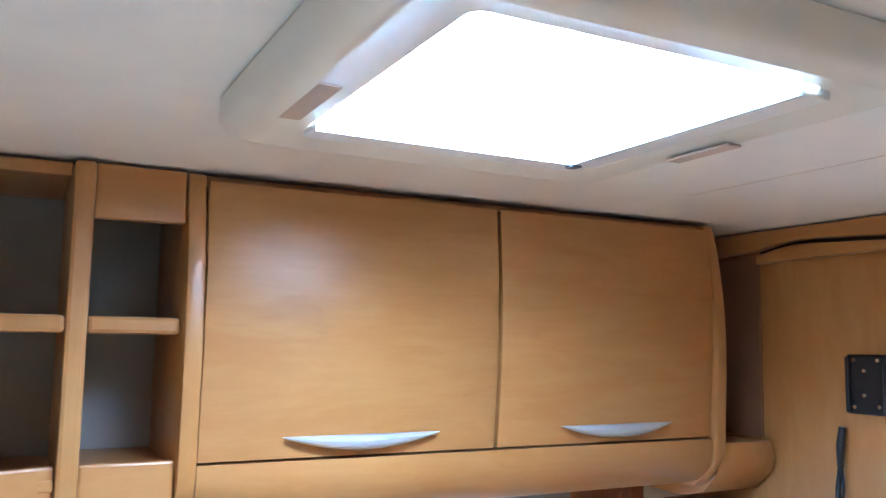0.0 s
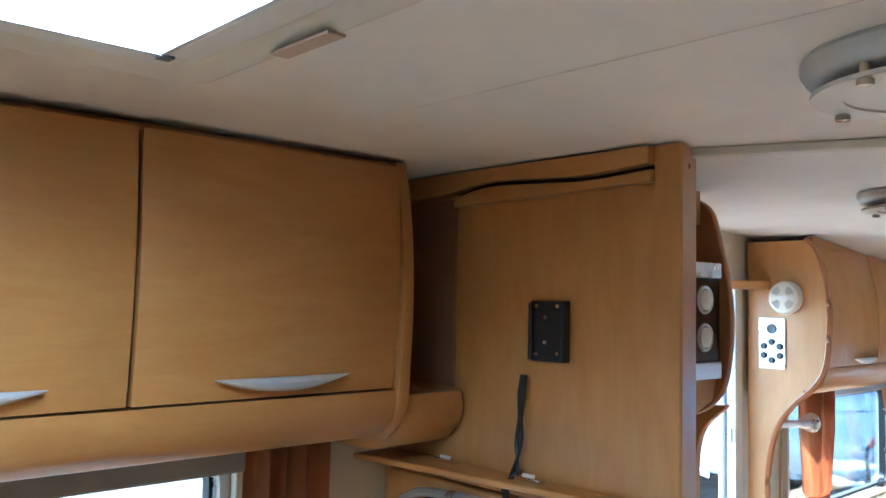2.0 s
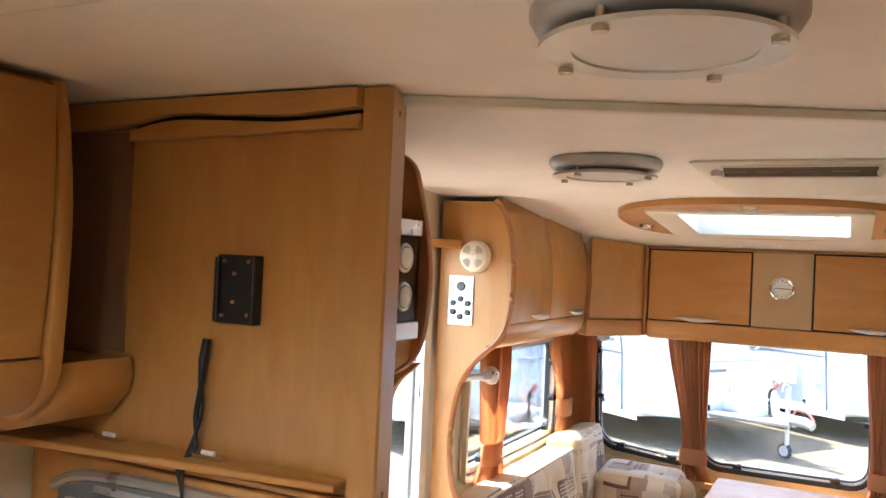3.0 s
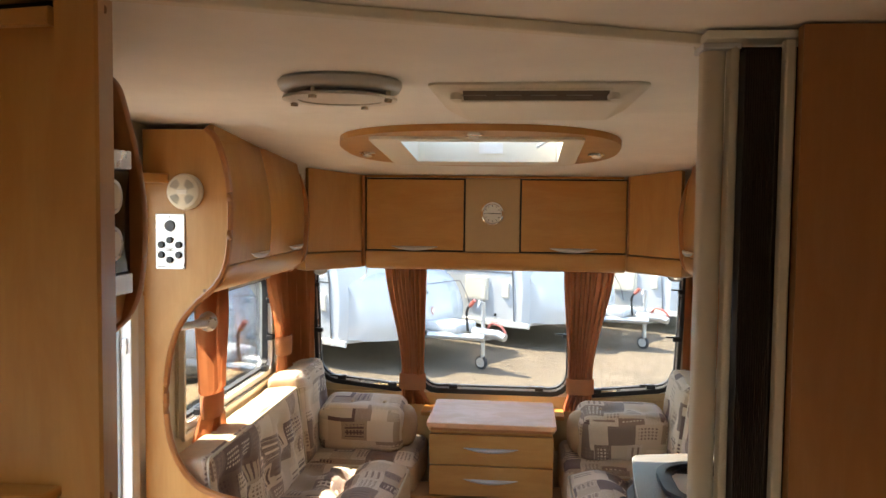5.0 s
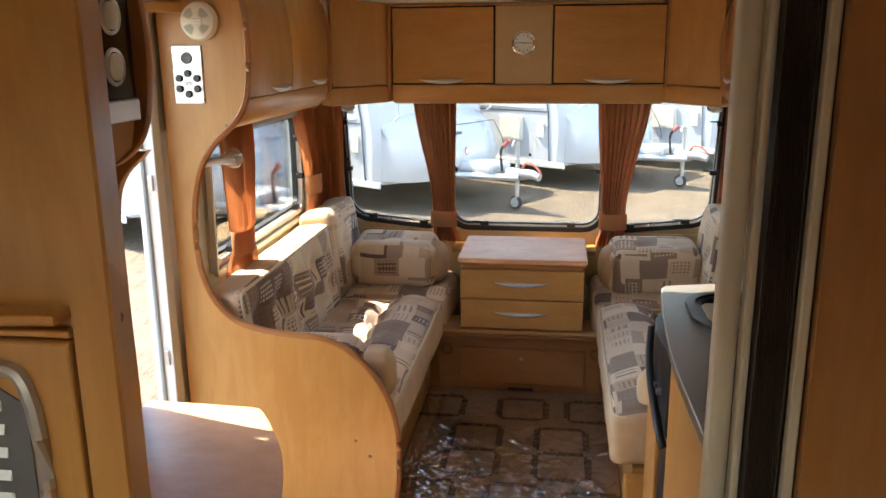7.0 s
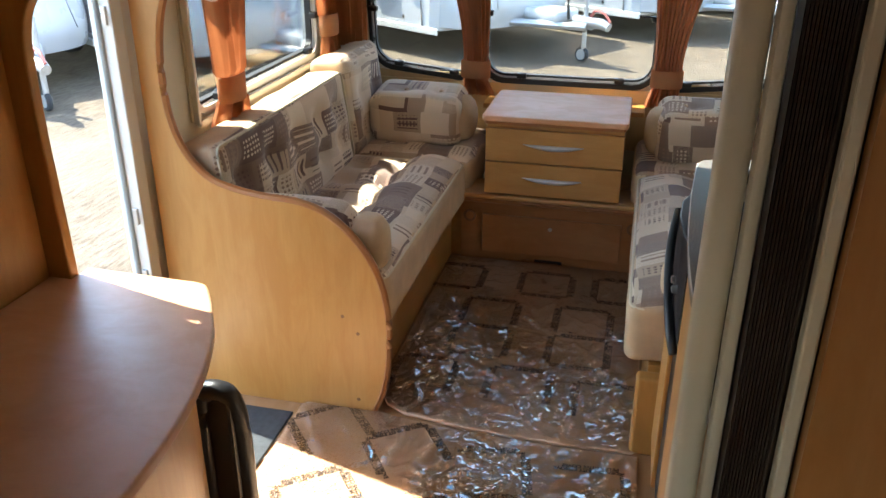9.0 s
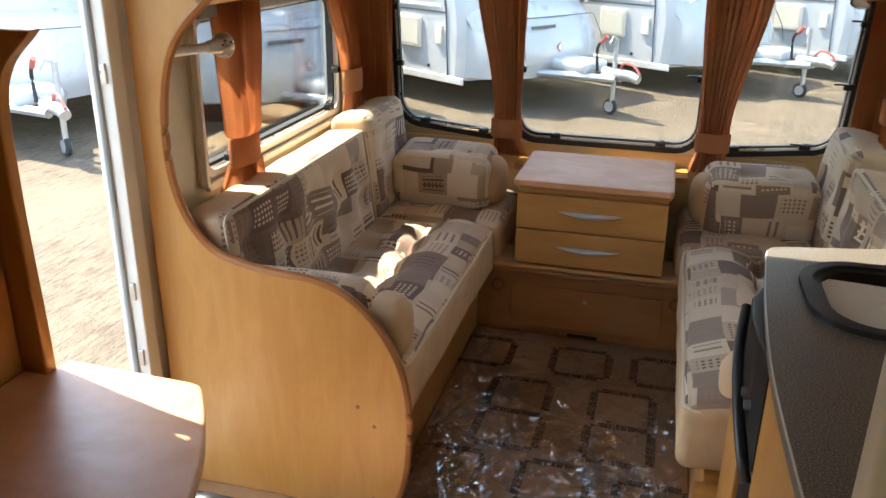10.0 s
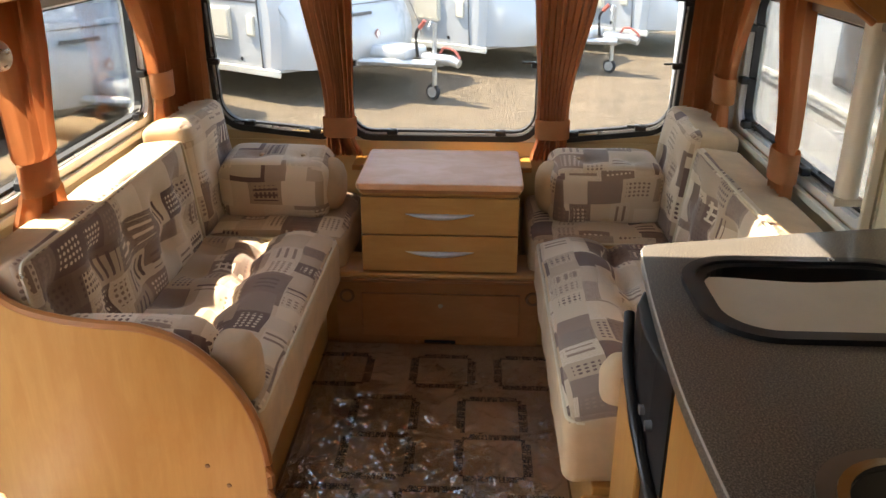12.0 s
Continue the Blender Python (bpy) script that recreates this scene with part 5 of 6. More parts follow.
for y in (0.345, -0.362):
    part("pipe_outlet", lathe([(0.018, -0.001), (0.020, -0.005), (0.027, -0.004), (0.029, 0.0)], (4.285, y, 0.205), "x", 22), SHADOW_WOOD, lg, smooth=True)
part("vent_slot", bx(4.281, 4.2848, -0.07, 0.05, 0.008, 0.022), BLACK, lg)

# front window board
tagged(part("window_board", bx(4.62, FRONT - 0.001, -0.36, 0.36, 0.60, 0.622, 0.004), WOOD_Y), "narrow beech board below the front windows", "ledge", kind="structure")
tagged(part("trim_front_panel", bx(FRONT - 0.012, FRONT - 0.0005, -0.98, 0.98, 0.40, 0.682), TAN), "tan wall panel below the front windows", "trim", kind="structure")


# ---- curtains ----
def curtain(spec, label, pleats=9, depth=0.018, tie=None):
    """A gathered curtain. spec: rows (z, start, end) of points in plan, from the top; tie: (z0, z1) of its band."""
    t = thing("curtain", label=label, category="curtain", group="curtains")
    n, rows = pleats * 8, []
    zs = [r[0] for r in spec]
    bm = bmesh.new()
    m = 34
    cols = []

    def at(z, k):
        for (za, a0, a1), (zb, b0, b1) in zip(spec, spec[1:]):
            if zb <= z <= za + 1e-9:
                u = (za - z) / (za - zb)
                u = u * u * (3 - 2 * u)
                s0, s1 = Vector(a0).lerp(Vector(b0), u), Vector(a1).lerp(Vector(b1), u)
                return s0, s1
        return Vector(spec[-1][1]), Vector(spec[-1][2])

    for i in range(m + 1):
        z = zs[0] + (zs[-1] - zs[0]) * i / m
        s0, s1 = at(z, 0)
        d = s1 - s0
        w = d.length
        nrm = Vector((-d.y, d.x)).normalized()
        amp = depth * (0.75 + 0.5 * min(1.0, w / 0.2))
        if tie and tie[0] < z < tie[1]:
            amp *= 0.55
        row = []
        for k in range(n + 1):
            u = k / n
            ph = u * pleats * 2 * math.pi + 0.9 * math.sin(u * 9 + z * 2)
            p = s0 + d * (u + 0.012 * math.sin(ph * 2 + 1)) + nrm * amp * (math.sin(ph) + 0.3 * math.sin(ph * 2.3 + z * 5))
            row.append(bm.verts.new((p.x, p.y, z)))
        cols.append(row)
    for p, q in zip(cols, cols[1:]):
        for k in range(n):
            bm.faces.new((p[k], p[k + 1], q[k + 1], q[k]))
    bmesh.ops.solidify(bm, geom=bm.faces[:], thickness=0.0015)
    part("cloth", bm, CURTAIN, t, smooth=True)
    if tie:
        s0, s1 = at((tie[0] + tie[1]) / 2, 0)
        c, d = (s0 + s1) / 2, (s1 - s0)
        w = d.length / 2 + 0.006
        a = math.atan2(d.y, d.x)
        own = bmesh.new()
        secs = []
        for z, f in ((tie[0], 1.0), (tie[0] + 0.004, 1.04), (tie[1] - 0.004, 1.05), (tie[1], 1.0)):
            secs.append([own.verts.new((c.x + w * f * math.cos(q) * math.cos(a) - 0.034 * f * math.sin(q) * math.sin(a), c.y + w * f * math.cos(q) * math.sin(a) + 0.034 * f * math.sin(q) * math.cos(a), z)) for q in np.linspace(0, 2 * math.pi, 33)[:-1]])
        for p, q in zip(secs, secs[1:]):
            for k in range(32):
                own.faces.new((p[k], p[(k + 1) % 32], q[(k + 1) % 32], q[k]))
        bmesh.ops.solidify(own, geom=own.faces[:], thickness=0.003)
        part("tie_band", own, TIE, t, "plain rust tie-back band", smooth=True)
    return t


TIE = plain("rust_tie_cloth", (0.60, 0.27, 0.115), 0.85, vary=0.1, scale=20, fine=800, relief=0.3)
fc = "rust pleated curtain tied back between the front windows"
XF = 4.72
curtain([(1.404, (XF, 0.575), (XF, 0.345)), (0.80, (XF, 0.478), (XF, 0.355)), (0.72, (XF, 0.476), (XF, 0.357)), (0.635, (XF, 0.478), (XF, 0.322))], fc, 9, 0.016, (0.715, 0.795))
curtain([(1.404, (XF, -0.345), (XF, -0.605)), (0.80, (XF, -0.378), (XF, -0.502)), (0.72, (XF, -0.38), (XF, -0.50)), (0.625, (XF, -0.355), (XF, -0.505))], fc, 9, 0.016, (0.715, 0.795))
cc = "rust corner curtain hanging straight beside the front window"
for s in (1, -1):
    curtain([(1.404, (4.50, s * 1.035), (4.735, s * 0.955)), (0.86, (4.54, s * 1.035), (4.735, s * 0.955))], cc, 8, 0.014)
    curtain([(1.366, (4.24, s * 1.03), (4.48, s * 1.025)), (1.02, (4.36, s * 1.02), (4.49, s * 1.01)), (0.94, (4.37, s * 1.01), (4.48, s * 1.01)), (0.84, (4.33, s * 1.005), (4.50, s * 1.005))], "rust curtain gathered by a band beside the side window", 6, 0.014, (0.935, 1.025))
curtain([(1.366, (3.40, 1.02), (3.63, 1.02)), (0.96, (3.42, 1.01), (3.56, 1.01)), (0.88, (3.42, 1.01), (3.56, 1.01)), (0.79, (3.37, 1.01), (3.57, 1.01))], "rust curtain gathered by a band at the near window end", 5, 0.02, (0.875, 0.965))
curtain([(1.366, (3.76, -1.02), (3.98, -1.02)), (0.94, (3.70, -1.01), (3.82, -1.01)), (0.86, (3.69, -1.01), (3.82, -1.01)), (0.74, (3.68, -1.01), (3.80, -1.01))], "rust curtain gathered by a band at the near window end", 5, 0.018, (0.855, 0.945))
curtain([(1.413, (1.05, 1.04), (1.235, 1.04)), (0.9, (1.05, 1.04), (1.235, 1.04))], "rust curtain beside the bedroom window", 4, 0.016)


# ---- small lounge fittings ----
def spot(at, aim, label="satin silver reading spotlight on a short arm", reach=0.05):
    t = thing("reading_light", at, label, "spotlight", "reading lights")
    v = Vector(aim).normalized()
    q = v.to_track_quat("Z", "Y").to_matrix().to_4x4()
    h = part("head", lathe([(0, -0.035), (0.014, -0.034), (0.018, -0.02), (0.021, 0.02), (0.033, 0.032), (0.036, 0.045), (0.033, 0.048), (0.028, 0.040), (0, 0.036)], n=28), SILVER, t, smooth=True)
    h.matrix_basis = Matrix.Translation(v * reach) @ q
    part("arm", tube([(0, 0, 0), tuple(v * (reach - 0.02))], 0.013, 12), SILVER, t, smooth=True)
    return t


spot((3.07, 0.995, 1.262), (1.0, -0.15, -0.03), reach=0.21)
spot((3.22, -1.068, 1.265), (-0.35, 0.6, 0.1))
for s in (1, -1):
    spot((4.66, s * 0.90, 1.404), (-0.3, -s * 0.15, -0.5))
tb2 = thing("blind_roller", label="cream vertical roller tube on the side wall", category="blind")
part("tube", tube([(3.40, -1.035, 0.925), (3.40, -1.035, 1.37)], 0.028, 16), CREAM, tb2, smooth=True)
part("cap", bx(3.375, 3.425, -1.07, -1.0, 0.905, 0.926, 0.004), CREAM, tb2)

# ---- kitchen ----
kt = thing("worktop", label="grey speckled laminate worktop with a rounded end", category="worktop")
fe = spline([(1.84, -0.470, 0), (2.2, -0.458, 0), (2.5, -0.452, 0), (2.78, -0.464, 0), (3.0, -0.482, 0), (3.09, -0.492, 0)], 6)
outline = [(p[0], p[1]) for p in fe] + [(3.115, -0.505), (3.128, -0.54), (3.16, -0.68), (3.21, -0.88), (3.25, -1.075), (1.84, -1.075)]


def worktop_mesh():
    hole = rrect(2.70, 3.025, -1.02, -0.555, 0.11, 8)
    bm = bmesh.new()
    for z, flip in ((0.9, False), (0.868, True)):
        vs = [bm.verts.new((x, y, z)) for x, y in outline]
        hs = [bm.verts.new((x, y, z)) for x, y in hole]
        es = [bm.edges.new((l[i], l[(i + 1) % len(l)])) for l in (vs, hs) for i in range(len(l))]
        bmesh.ops.triangle_fill(bm, edges=es, use_beauty=True)
        if flip:
            lo = (vs, hs)
        else:
            hi = (vs, hs)
    for a, b in zip(lo, hi):
        for i in range(len(a)):
            bm.faces.new((a[i], a[(i + 1) % len(a)], b[(i + 1) % len(b)], b[i]))
    bmesh.ops.recalc_face_normals(bm, faces=bm.faces[:])
    return bm


part("slab", worktop_mesh(), STONE, kt)
part("edging", tube([(x, y, 0.897) for x, y in outline[:-1]], 0.0028, 6), plain("pale_edge", (0.42, 0.40, 0.37), 0.4), kt, "pale worktop edge", smooth=True)
sk = thing("sink", label="black kitchen sink with a raised rim and cream chopping board", category="sink")
ro, ri = rrect(2.683, 3.042, -1.037, -0.538, 0.125, 8), rrect(2.708, 3.017, -1.012, -0.563, 0.10, 8)
part("rim", ring(ro, ri, "z", 0.898, 0.911), BLACK, sk, "raised black rim", smooth=True)
own = ring(ri, rrect(2.725, 3.0, -0.995, -0.58, 0.09, 8), "z", 0.904, 0.76)
own2 = prism(rrect(2.715, 3.01, -1.005, -0.57, 0.09, 8), "z", 0.752, 0.76)
part("bowl", join(own, own2), BLACK, sk, "black bowl")
wave = [(2.965 - 0.018 * (1 - math.cos(2 * math.pi * i / 20)) / 2, -0.60 - 0.36 * i / 20) for i in range(21)]
wave = [(2.93, -0.576)] + wave + [(2.94, -0.985), (2.78, -0.985), (2.735, -0.95), (2.722, -0.86), (2.722, -0.70), (2.74, -0.63), (2.78, -0.585), (2.83, -0.573)]
part("chopping_board", prism(wave, "z", 0.884, 0.897, 0.003), plain("cream_board", (0.62, 0.56, 0.46), 0.55, vary=0.07, scale=12), sk, "cream chopping board with a wavy edge")
part("tap_hole", lathe([(0, 0.003), (0.007, 0.002), (0.008, 0)], (3.029, -0.86, 0.911), "z", 10), CHROME, sk)
hb = thing("drainer_bowl", label="black bowl with a chrome ring set in the worktop", category="sink")
R = lambda d, r: rrect(1.99 + d, 2.385 - d, -1.02 + d, -0.555 - d, r, 8)
part("outer_rim", ring(R(0, 0.12), R(0.022, 0.105), "z", 0.8985, 0.909), plain("bronze_rim", (0.20, 0.16, 0.13), 0.3, 0.6), hb, smooth=True)
part("chrome_ring", ring(R(0.0225, 0.105), R(0.036, 0.095), "z", 0.899, 0.912), CHROME, hb, "chrome ring", smooth=True)
part("dish", prism(R(0.0365, 0.095), "z", 0.9005, 0.903), BLACK, hb)
cab = thing("kitchen_cabinet", label="beech kitchen base cabinet below the worktop", category="cabinet")
part("body", bx(1.84, 3.03, -1.07, -0.515, 0.06, 0.866), WOOD_V, cab)
part("door", bx(2.80, 3.028, -0.5145, -0.460, 0.08, 0.625, 0.004), WOOD_V, cab, "beech end filler")
part("door", bx(1.95, 2.615, -0.5145, -0.464, 0.08, 0.862, 0.004), WOOD_V, cab, "beech cupboard door")
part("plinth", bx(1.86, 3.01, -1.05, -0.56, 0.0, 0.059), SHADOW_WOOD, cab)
part("knob", tube([(2.0, -0.478, 0.60), (2.0, -0.462, 0.60)], 0.008, 10), CHROME, cab)
ov = thing("oven", label="black built-in oven with a bowed handle", category="oven")
part("front", bx(2.622, 2.795, -0.5145, -0.470, 0.1, 0.625, 0.004), BLACK, ov, "black oven side")
part("upper_front", prism([(2.622, -0.5145), (2.622, -0.462), (2.70, -0.450), (2.80, -0.444), (2.90, -0.452), (2.96, -0.475), (2.965, -0.5145)], "z", 0.627, 0.864, 0.004), BLACK, ov, "bowed black oven front")
hd = spline([(2.625, -0.458, 0.60), (2.66, -0.446, 0.64), (2.75, -0.437, 0.70), (2.86, -0.437, 0.76), (2.95, -0.450, 0.82)], 6)
part("handle", tube(hd, 0.011, 10), BLACK, ov, "bowed black handle", smooth=True)
for x in (2.69, 2.74):
    part("knob", lathe([(0, 0.014), (0.009, 0.012), (0.011, 0.0)], (x, -0.452, 0.73), "y", 16), DARK_GREY, ov, smooth=True)
for x in (2.645, 2.66):
    part("rivet", lathe([(0, 0.013), (0.005, 0.010)], (x, -0.456, 0.635), "y", 8), CHROME, ov)


# ---- floor covers in clear film ----
def film_cover():
    m, nt, p = material("printed_cover_under_film", 0.7, 0, 0.0)
    p.inputs["Coat Roughness"].default_value = 0.05
    v = coords(nt)
    broad = noise_fac(nt, v, 5.0)
    fibre = noise_fac(nt, v, 160.0, 3.0)
    c = ramp(nt, broad, [(0.3, (0.60, 0.385, 0.235)), (0.7, (0.72, 0.48, 0.305))])
    c = mix(nt, calc(nt, "MULTIPLY", fibre, 0.3), c, (0.52, 0.36, 0.24))
    nt.links.new(c, p.inputs["Base Color"])
    bump(nt, p, fibre, 0.2, 0.001)
    return m


FILM = film_cover()


def crinkled_film():
    """Clear film: sharp creases in patches, slack and flat between them."""
    m = glass("clear_film", (0.985, 0.985, 0.985), 1.6)
    nt = m.node_tree
    patch = ramp(nt, noise_fac(nt, coords(nt), 3.2, 2.0), [(0.45, (0.04,) * 3), (0.58, (1.0,) * 3)])
    creases = None
    for sc, turn, k in (((12, 46, 1), 0.5, 0.9), ((44, 15, 1), 0.2, 0.7), ((75, 95, 1), 0.0, 0.35)):
        n = noise_fac(nt, coords(nt, sc, "Object", (0, 0, turn)), 1.0, 2.0, 0.6)
        ridge = calc(nt, "POWER", calc(nt, "SUBTRACT", 1.0, calc(nt, "MULTIPLY", calc(nt, "ABSOLUTE", calc(nt, "SUBTRACT", n, 0.5)), 4.0)), 5.0)
        ridge = calc(nt, "MULTIPLY", calc(nt, "MAXIMUM", ridge, 0.0), k)
        creases = ridge if creases is None else calc(nt, "ADD", creases, ridge)
    b = nt.nodes.new("ShaderNodeBump")
    b.inputs["Strength"].default_value = 1.0
    b.inputs["Distance"].default_value = 0.012
    nt.links.new(calc(nt, "MULTIPLY", creases, patch), b.inputs["Height"])
    for n in list(nt.nodes):
        if n.bl_idname in ("ShaderNodeBsdfGlossy", "ShaderNodeFresnel"):
            nt.links.new(b.outputs[0], n.inputs["Normal"])
        if n.bl_idname == "ShaderNodeFresnel":
            n.inputs[0].default_value = 1.55
    return m


FILM_CLEAR = crinkled_film()

INK = plain("brown_ink", (0.035, 0.022, 0.016), 0.7)


def inside(x, y, poly):
    c = False
    for (xa, ya), (xb, yb) in zip(poly, poly[1:] + poly[:1]):
        if (ya > y) != (yb > y) and x < (xb - xa) * (y - ya) / (yb - ya) + xa:
            c = not c
    return c


def film_sheet(outline, seed):
    """Loose clear film: long creases fanning from pinched spots and small crumples between them."""
    xs, ys = [p[0] for p in outline], [p[1] for p in outline]
    step = 0.008
    nx, ny = int((max(xs) - min(xs)) / step), int((max(ys) - min(ys)) / step)
    rnd = random.Random(seed)
    hubs = [(rnd.uniform(min(xs), max(xs)), rnd.uniform(min(ys), max(ys)), rnd.uniform(0.15, 0.32), rnd.uniform(0, 6)) for _ in range(24)]
    bm = bmesh.new()
    grid = {}
    for i in range(nx + 1):
        for j in range(ny + 1):
            x, y = min(xs) + i * step, min(ys) + j * step
            if not inside(x, y, outline):
                continue
            h = 0.0
            for hx, hy, r, ph in hubs:
                d = math.hypot(x - hx, y - hy)
                if d < r:
                    a = math.atan2(y - hy, x - hx)
                    k = math.sin(a * 9 + ph + 3 * noise.noise(Vector((x * 6, y * 6, seed))))
                    h += 0.009 * max(0.0, k) ** 4 * (1 - d / r) * min(1.0, d / 0.04)
            p = Vector((x * 9, y * 14, seed * 3.1))
            h += 0.009 * (1 - abs(noise.noise(p))) ** 10 + 0.004 * (1 - abs(noise.noise(p * 2.7))) ** 8 + 0.0012 * noise.noise(p * 3.3)
            grid[i, j] = bm.verts.new((x, y, 0.0155 + h))
    for i, j in grid:
        q = [grid.get(k) for k in ((i, j), (i + 1, j), (i + 1, j + 1), (i, j + 1))]
        if all(q):
            bm.faces.new(q)
    return bm


lounge_outline = [(4.27, 0.42), (4.27, -0.42), (3.04, -0.425), (3.028, -0.41), (3.02, -0.2), (3.03, 0.1), (3.06, 0.30), (3.10, 0.37), (3.16, 0.405), (3.3, 0.42)]
walk_outline = [(3.015, -0.43), (3.005, -0.2), (3.012, 0.1), (3.04, 0.33), (3.075, 0.47), (3.065, 0.60), (3.03, 0.635), (2.55, 0.635), (2.3, 0.42), (1.9, 0.32), (1.6, 0.30), (1.2, 0.30), (1.2, -0.43)]
co = tagged(part("floor_cover", prism(lounge_outline, "z", 0.002, 0.012, 0.004), FILM), "brown printed floor cover under clear wrinkled film", "floor cover", "floor covers")
cw = tagged(part("floor_cover", prism(walk_outline, "z", 0.002, 0.012, 0.004), FILM), "brown printed floor cover under clear wrinkled film", "floor cover", "floor covers")
for cover, line, sd in ((co, lounge_outline, 4), (cw, walk_outline, 7)):
    sheet = part("clear_film", film_sheet(line, sd), FILM_CLEAR, cover, "clear wrinkled plastic film")
    sheet.data.shade_smooth()
    sheet.visible_shadow = False
txt = bpy.data.curves.new("cover_print", "FONT")
txt.body = "DEALER MUST REMOVE\nPROTECTIVE COVER"
txt.size = 0.0178
txt.offset = 0.0010
txt.space_line = 0.85
txt.materials.append(INK)


def printed(cover, cx, cy, size, turn, sides=(0, 1, 2, 3)):
    for k in sides:
        ob = new("print", txt)
        ob.parent = cover
        ob.matrix_basis = pose(cx, cy, 0.0126, 0, 0, turn) @ pose(0, 0, 0, 0, 0, 90 * k) @ pose(-size / 2 + 0.008, -size / 2 - 0.006, 0)


for cx, cy in ((3.56, 0.155), (3.56, -0.205), (4.07, 0.345), (4.07, -0.03), (4.07, -0.335)):
    printed(co, cx, cy, 0.195, -90)
for cx, cy in ((3.785, 0.155), (3.785, -0.205), (3.30, 0.30), (3.30, -0.03), (3.27, -0.32)):
    printed(co, cx, cy, 0.19, -90, (1, 2, 3))
for cx, cy, a in ((2.93, 0.50, 40), (2.88, 0.24, 35), (2.84, -0.02, -80), (2.82, -0.30, -85), (2.62, 0.42, 38), (2.58, 0.1, 30), (2.55, -0.22, -80), (2.3, 0.2, 20), (2.28, -0.15, -85), (2.0, 0.05, -80), (2.0, -0.28, -90)):
    printed(cw, cx, cy, 0.19, a, (0, 1, 2))


# ---- outside: caravans parked in echelon ----
def bowed_nose(profile, half, sweep, fixed):
    """A body drawn out across y whose front sweeps back towards its sides; points past x = fixed stay."""
    bm = bmesh.new()
    rows = []
    for i in range(25):
        u = -1 + i / 12
        k = sweep * abs(u) ** 3.2
        inset = 0.05 * max(0.0, (abs(u) - 0.9) / 0.1) ** 2
        zm = sum(p[1] for p in profile) / len(profile)
        rows.append([bm.verts.new((x + (k + inset if x < fixed else 0.0), u * half, z + (zm - z) * inset * 0.6)) for x, z in profile])
    for p, q in zip(rows, rows[1:]):
        for j in range(len(p)):
            bm.faces.new((p[j], p[(j + 1) % len(p)], q[(j + 1) % len(q)], q[j]))
    bm.faces.new(rows[0][::-1])
    bm.faces.new(rows[-1])
    bmesh.ops.recalc_face_normals(bm, faces=bm.faces[:])
    return bm


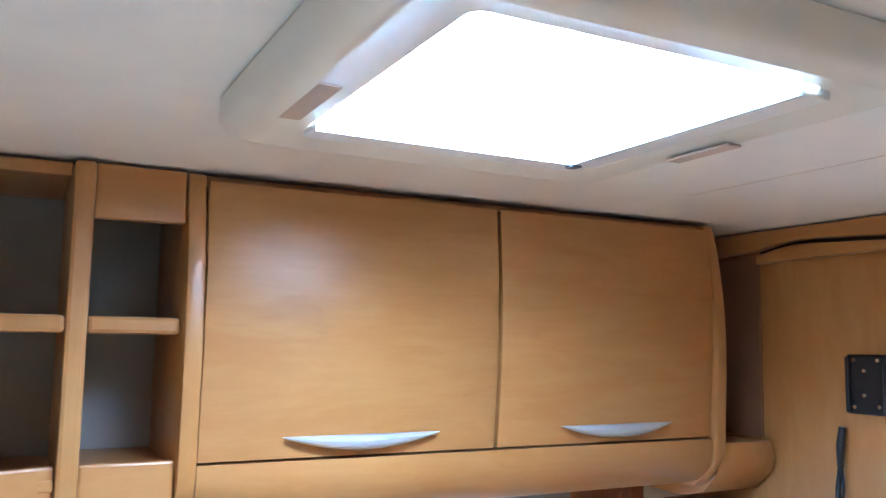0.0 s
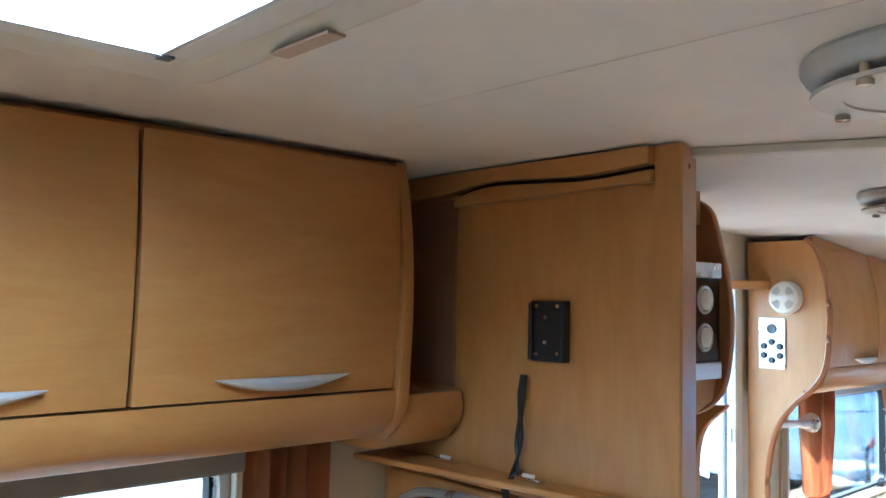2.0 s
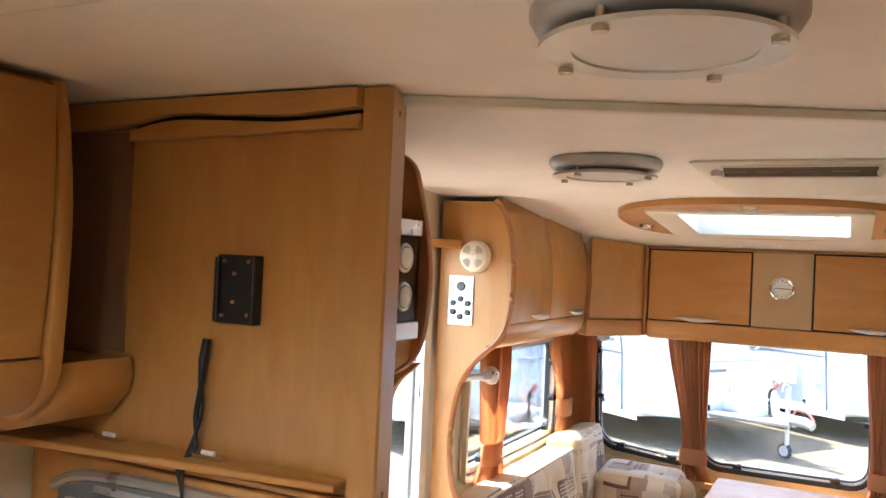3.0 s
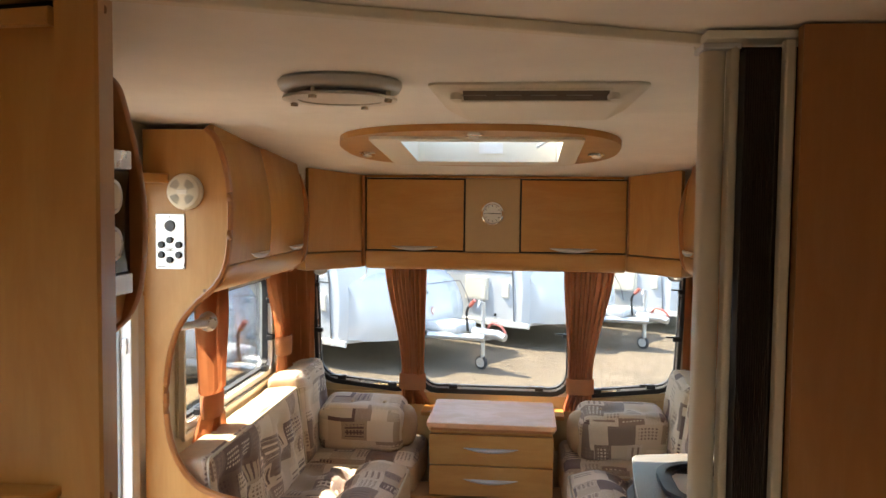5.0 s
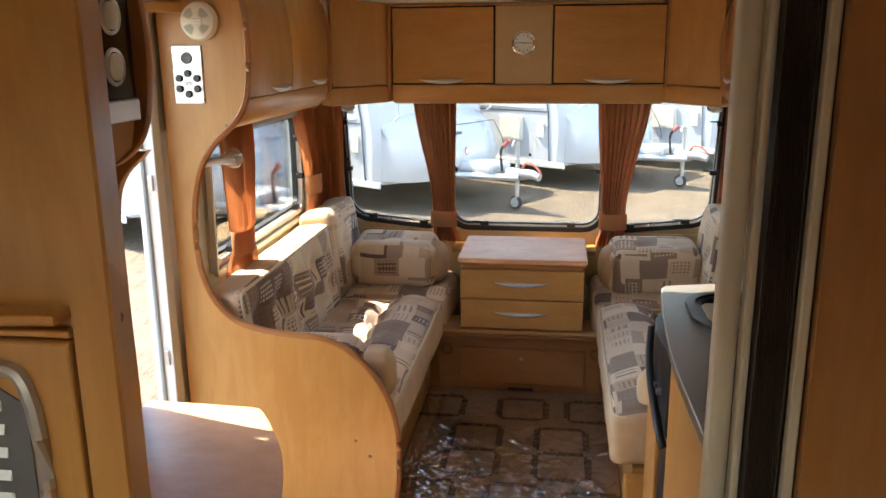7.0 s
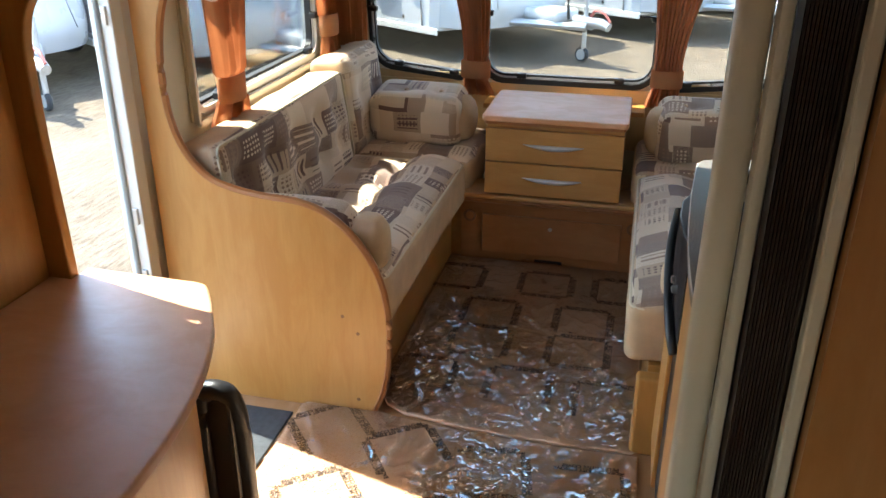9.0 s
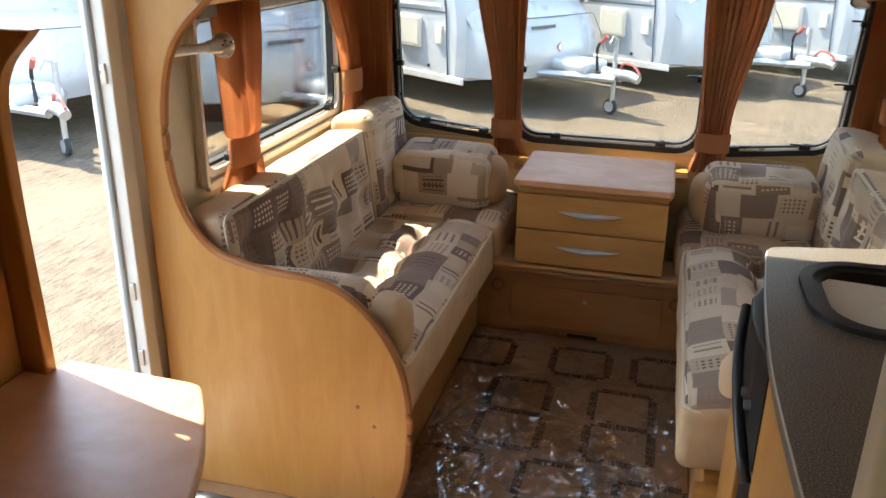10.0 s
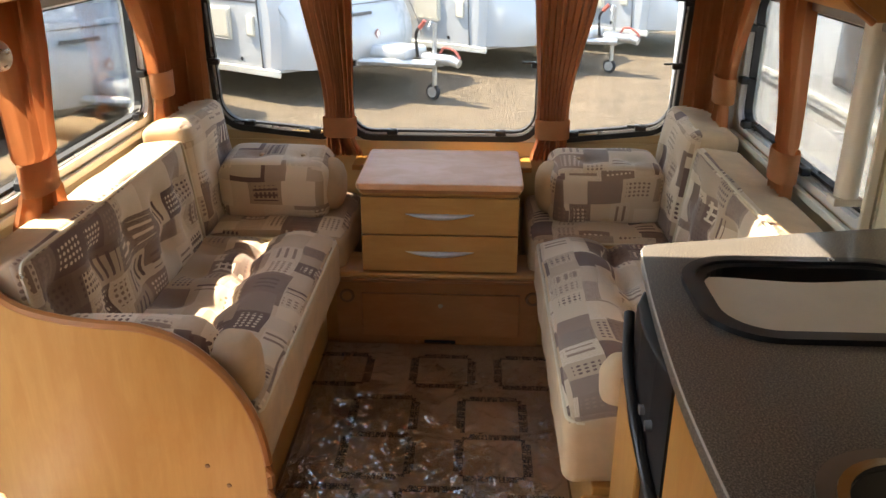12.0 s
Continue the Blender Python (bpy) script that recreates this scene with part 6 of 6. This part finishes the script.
def caravan():
    t = thing("caravan", label="white touring caravan with drawbar and jockey wheel", category="caravan", group="parked caravans")
    # built pointing along -x, nose at the origin, ground at z = 0
    prof = spline([(0.0, 0.34, 0), (-0.02, 0.9, 0), (0.08, 1.45, 0), (0.30, 2.05, 0), (0.62, 2.48, 0), (1.1, 2.60, 0)], 5)
    pts = [(p[0], p[1]) for p in prof] + [(5.3, 2.6), (5.62, 2.4), (5.7, 1.5), (5.66, 0.36), (5.0, 0.28), (0.3, 0.28)]
    part("body", bowed_nose(pts, 1.1, 0.20, 0.9), CARAVAN_WHITE, t, "white body", smooth=True)
    for s in (-1, 1):
        part("skirt_rail", bx(0.1, 5.6, *sorted((s * 1.095, s * 1.125)), 0.30, 0.38, 0.01), ALU, t)
        part("side_window", bx(1.3, 2.3, *sorted((s * 1.095, s * 1.115)), 1.25, 1.95, 0.02), DARK_GREY, t, "dark side window")
        part("stripe", bx(0.4, 4.5, *sorted((s * 1.098, s * 1.106)), 1.08, 1.10), DARK_GREY, t)
        h = part("hatch", bx(0.82, 1.24, *sorted((s * 1.098, s * 1.13)), 0.66, 1.02, 0.02), CREAM, t, "cream service hatch")
        part("hatch_lid", bx(0.86, 1.20, *sorted((s * 1.131, s * 1.138)), 0.70, 0.99, 0.01), CREAM, h)
        part("vent", bx(0.45, 0.57, *sorted((s * 1.098, s * 1.13)), 0.72, 0.95, 0.02), CREAM, t)
        part("logo_bar", bx(0.55, 0.95, *sorted((s * 1.098, s * 1.104)), 1.22, 1.27), DARK_GREY, t)
        w = part("wheel", lathe([(0, 0.1), (0.2, 0.1), (0.31, 0.09), (0.33, 0.06), (0.33, -0.06), (0.31, -0.09), (0.2, -0.1), (0, -0.1)], (3.0, s * 0.95, 0.33), "y", 28), TYRE, t, smooth=True)
        part("rim", lathe([(0, 0.02), (0.08, 0.03), (0.19, 0.0)], (3.0, s * 1.05, 0.33), "y", 20), SILVER, w)
        part("awning_rail", tube([(0.36, s * 1.108, 0.30), (0.40, s * 1.108, 1.1), (0.56, s * 1.108, 1.9), (0.74, s * 1.108, 2.4)], 0.011, 6), DARK_GREY, t, "dark awning rail up the side")
        part("waist_trim", bx(0.5, 5.4, *sorted((s * 1.098, s * 1.112)), 1.135, 1.165, 0.004), ALU, t)
        part("side_marker", lathe([(0, 0.006), (0.022, 0.004), (0.026, -0.01)] if s > 0 else [(0, -0.006), (0.022, -0.004), (0.026, 0.01)], (0.70, s * 1.102, 0.46), "y", 14), BLACK, t, "small round side marker")
        part("hatch_hinge", bx(0.84, 1.22, *sorted((s * 1.128, s * 1.142)), 0.655, 0.672, 0.003), GALV, h)
        part("corner_lamp", bx(0.28, 0.34, *sorted((s * 0.98, s * 1.08)), 0.55, 0.75, 0.015), WHITE, t)
        part("grab_handle", tube([(-0.0, s * 0.93, 1.15), (-0.07, s * 0.93, 1.2), (-0.07, s * 0.93, 1.42), (0.05, s * 0.93, 1.47)], 0.018, 8), WHITE, t, smooth=True)
    part("front_window", prism([(0.052, 1.48), (0.27, 2.02), (0.29, 2.01), (0.07, 1.47)], "y", -0.95, 0.95), DARK_GREY, t, "dark front window")
    # gas locker nose
    nose = spline([(-0.40, 0.38, 0), (-0.47, 0.60, 0), (-0.42, 0.85, 0), (-0.28, 1.05, 0), (-0.02, 1.2, 0)], 5)
    part("gas_locker", bowed_nose([(p[0], p[1]) for p in nose] + [(0.30, 1.2), (0.30, 0.34)], 1.02, 0.38, 0.1), CARAVAN_WHITE, t, "rounded white gas locker", smooth=True)
    part("locker_seam", tube(spline([(-0.475, -0.74, 0.62), (-0.44, -0.70, 0.82), (-0.30, -0.70, 1.045)], 4) + spline([(-0.30, 0.70, 1.045), (-0.44, 0.70, 0.82), (-0.475, 0.70, 0.62)], 4), 0.006, 5), DARK_GREY, t)
    sign = part("warning_diamond", prism([(0, 0.06), (0.05, 0), (0, -0.06), (-0.05, 0)], "x", -0.474, -0.470), RED, t, "red and white gas diamond")
    sign.location = (0.0, 0.10, 0.72)
    s2 = part("diamond_centre", prism([(0, 0.042), (0.035, 0), (0, -0.042), (-0.035, 0)], "x", -0.477, -0.4745), WHITE, t)
    s2.location = (0.0, 0.10, 0.72)
    part("name_bar", bx(-0.39, -0.37, 0.10, 0.50, 0.93, 0.965), DARK_GREY, t, "grey maker's name shown as a bar")
    for y in (-1, 1):
        part("drawbar", tube([(0.3, y * 0.62, 0.44), (-1.25, y * 0.05, 0.44)], 0.045, 8), GALV, t)
    part("drawbar_cover", bx(-0.95, -0.30, -0.22, 0.22, 0.46, 0.60, 0.05, 3), CARAVAN_WHITE, t, "white drawbar cover", smooth=True)
    part("coupling", tube([(-1.05, 0, 0.49), (-1.42, 0, 0.49), (-1.52, 0, 0.46)], [0.07, 0.06, 0.05], 10), GALV, t, smooth=True)
    part("coupling_handle", tube(spline([(-1.25, 0, 0.53), (-1.32, 0, 0.62), (-1.45, 0, 0.60), (-1.53, 0, 0.52)], 5), 0.015, 8), RED, t, smooth=True)
    part("handbrake", tube(spline([(-1.0, 0.06, 0.5), (-0.98, 0.06, 0.75), (-1.06, 0.06, 0.86)], 5), 0.018, 8), BLACK, t, smooth=True)
    part("brake_grip", tube([(-1.03, 0.06, 0.82), (-1.10, 0.06, 0.90)], 0.026, 8), RED, t, smooth=True)
    part("jockey_stem", tube([(-1.12, -0.1, 0.12), (-1.12, -0.1, 0.86)], 0.028, 10), GALV, t, smooth=True)
    part("jockey_crank", tube([(-1.12, -0.1, 0.86), (-1.12, -0.02, 0.88), (-1.12, 0.03, 0.80)], 0.012, 6), GALV, t)
    w = part("jockey_wheel", lathe([(0.03, 0.025), (0.065, 0.025), (0.085, 0.022), (0.095, 0.0), (0.085, -0.022), (0.065, -0.025), (0.03, -0.025)], (-1.10, -0.1, 0.095), "y", 24), TYRE, t, "black jockey wheel", smooth=True)
    part("wheel_rim", lathe([(0, 0.032), (0.06, 0.031), (0.062, -0.031), (0, -0.032)], (-1.10, -0.1, 0.095), "y", 16), GALV, w)
    return t


HEAD = 58.0
van = caravan()


def parked(jx, jy, turn=HEAD):
    return pose(jx, jy, GZ, 0, 0, turn) @ pose(1.10, 0.1, 0)


van.matrix_basis = parked(10.9, 0.37)
for jx, jy in ((12.75, -1.9), (14.5, -4.3), (8.7, 2.55), (7.45, 5.0), (5.4, 7.6)):
    copy_thing(van, parked(jx, jy))
near_van = copy_thing(van, parked(2.1, -3.05, 0))
tagged(near_van, "white touring caravan standing close beside the window")
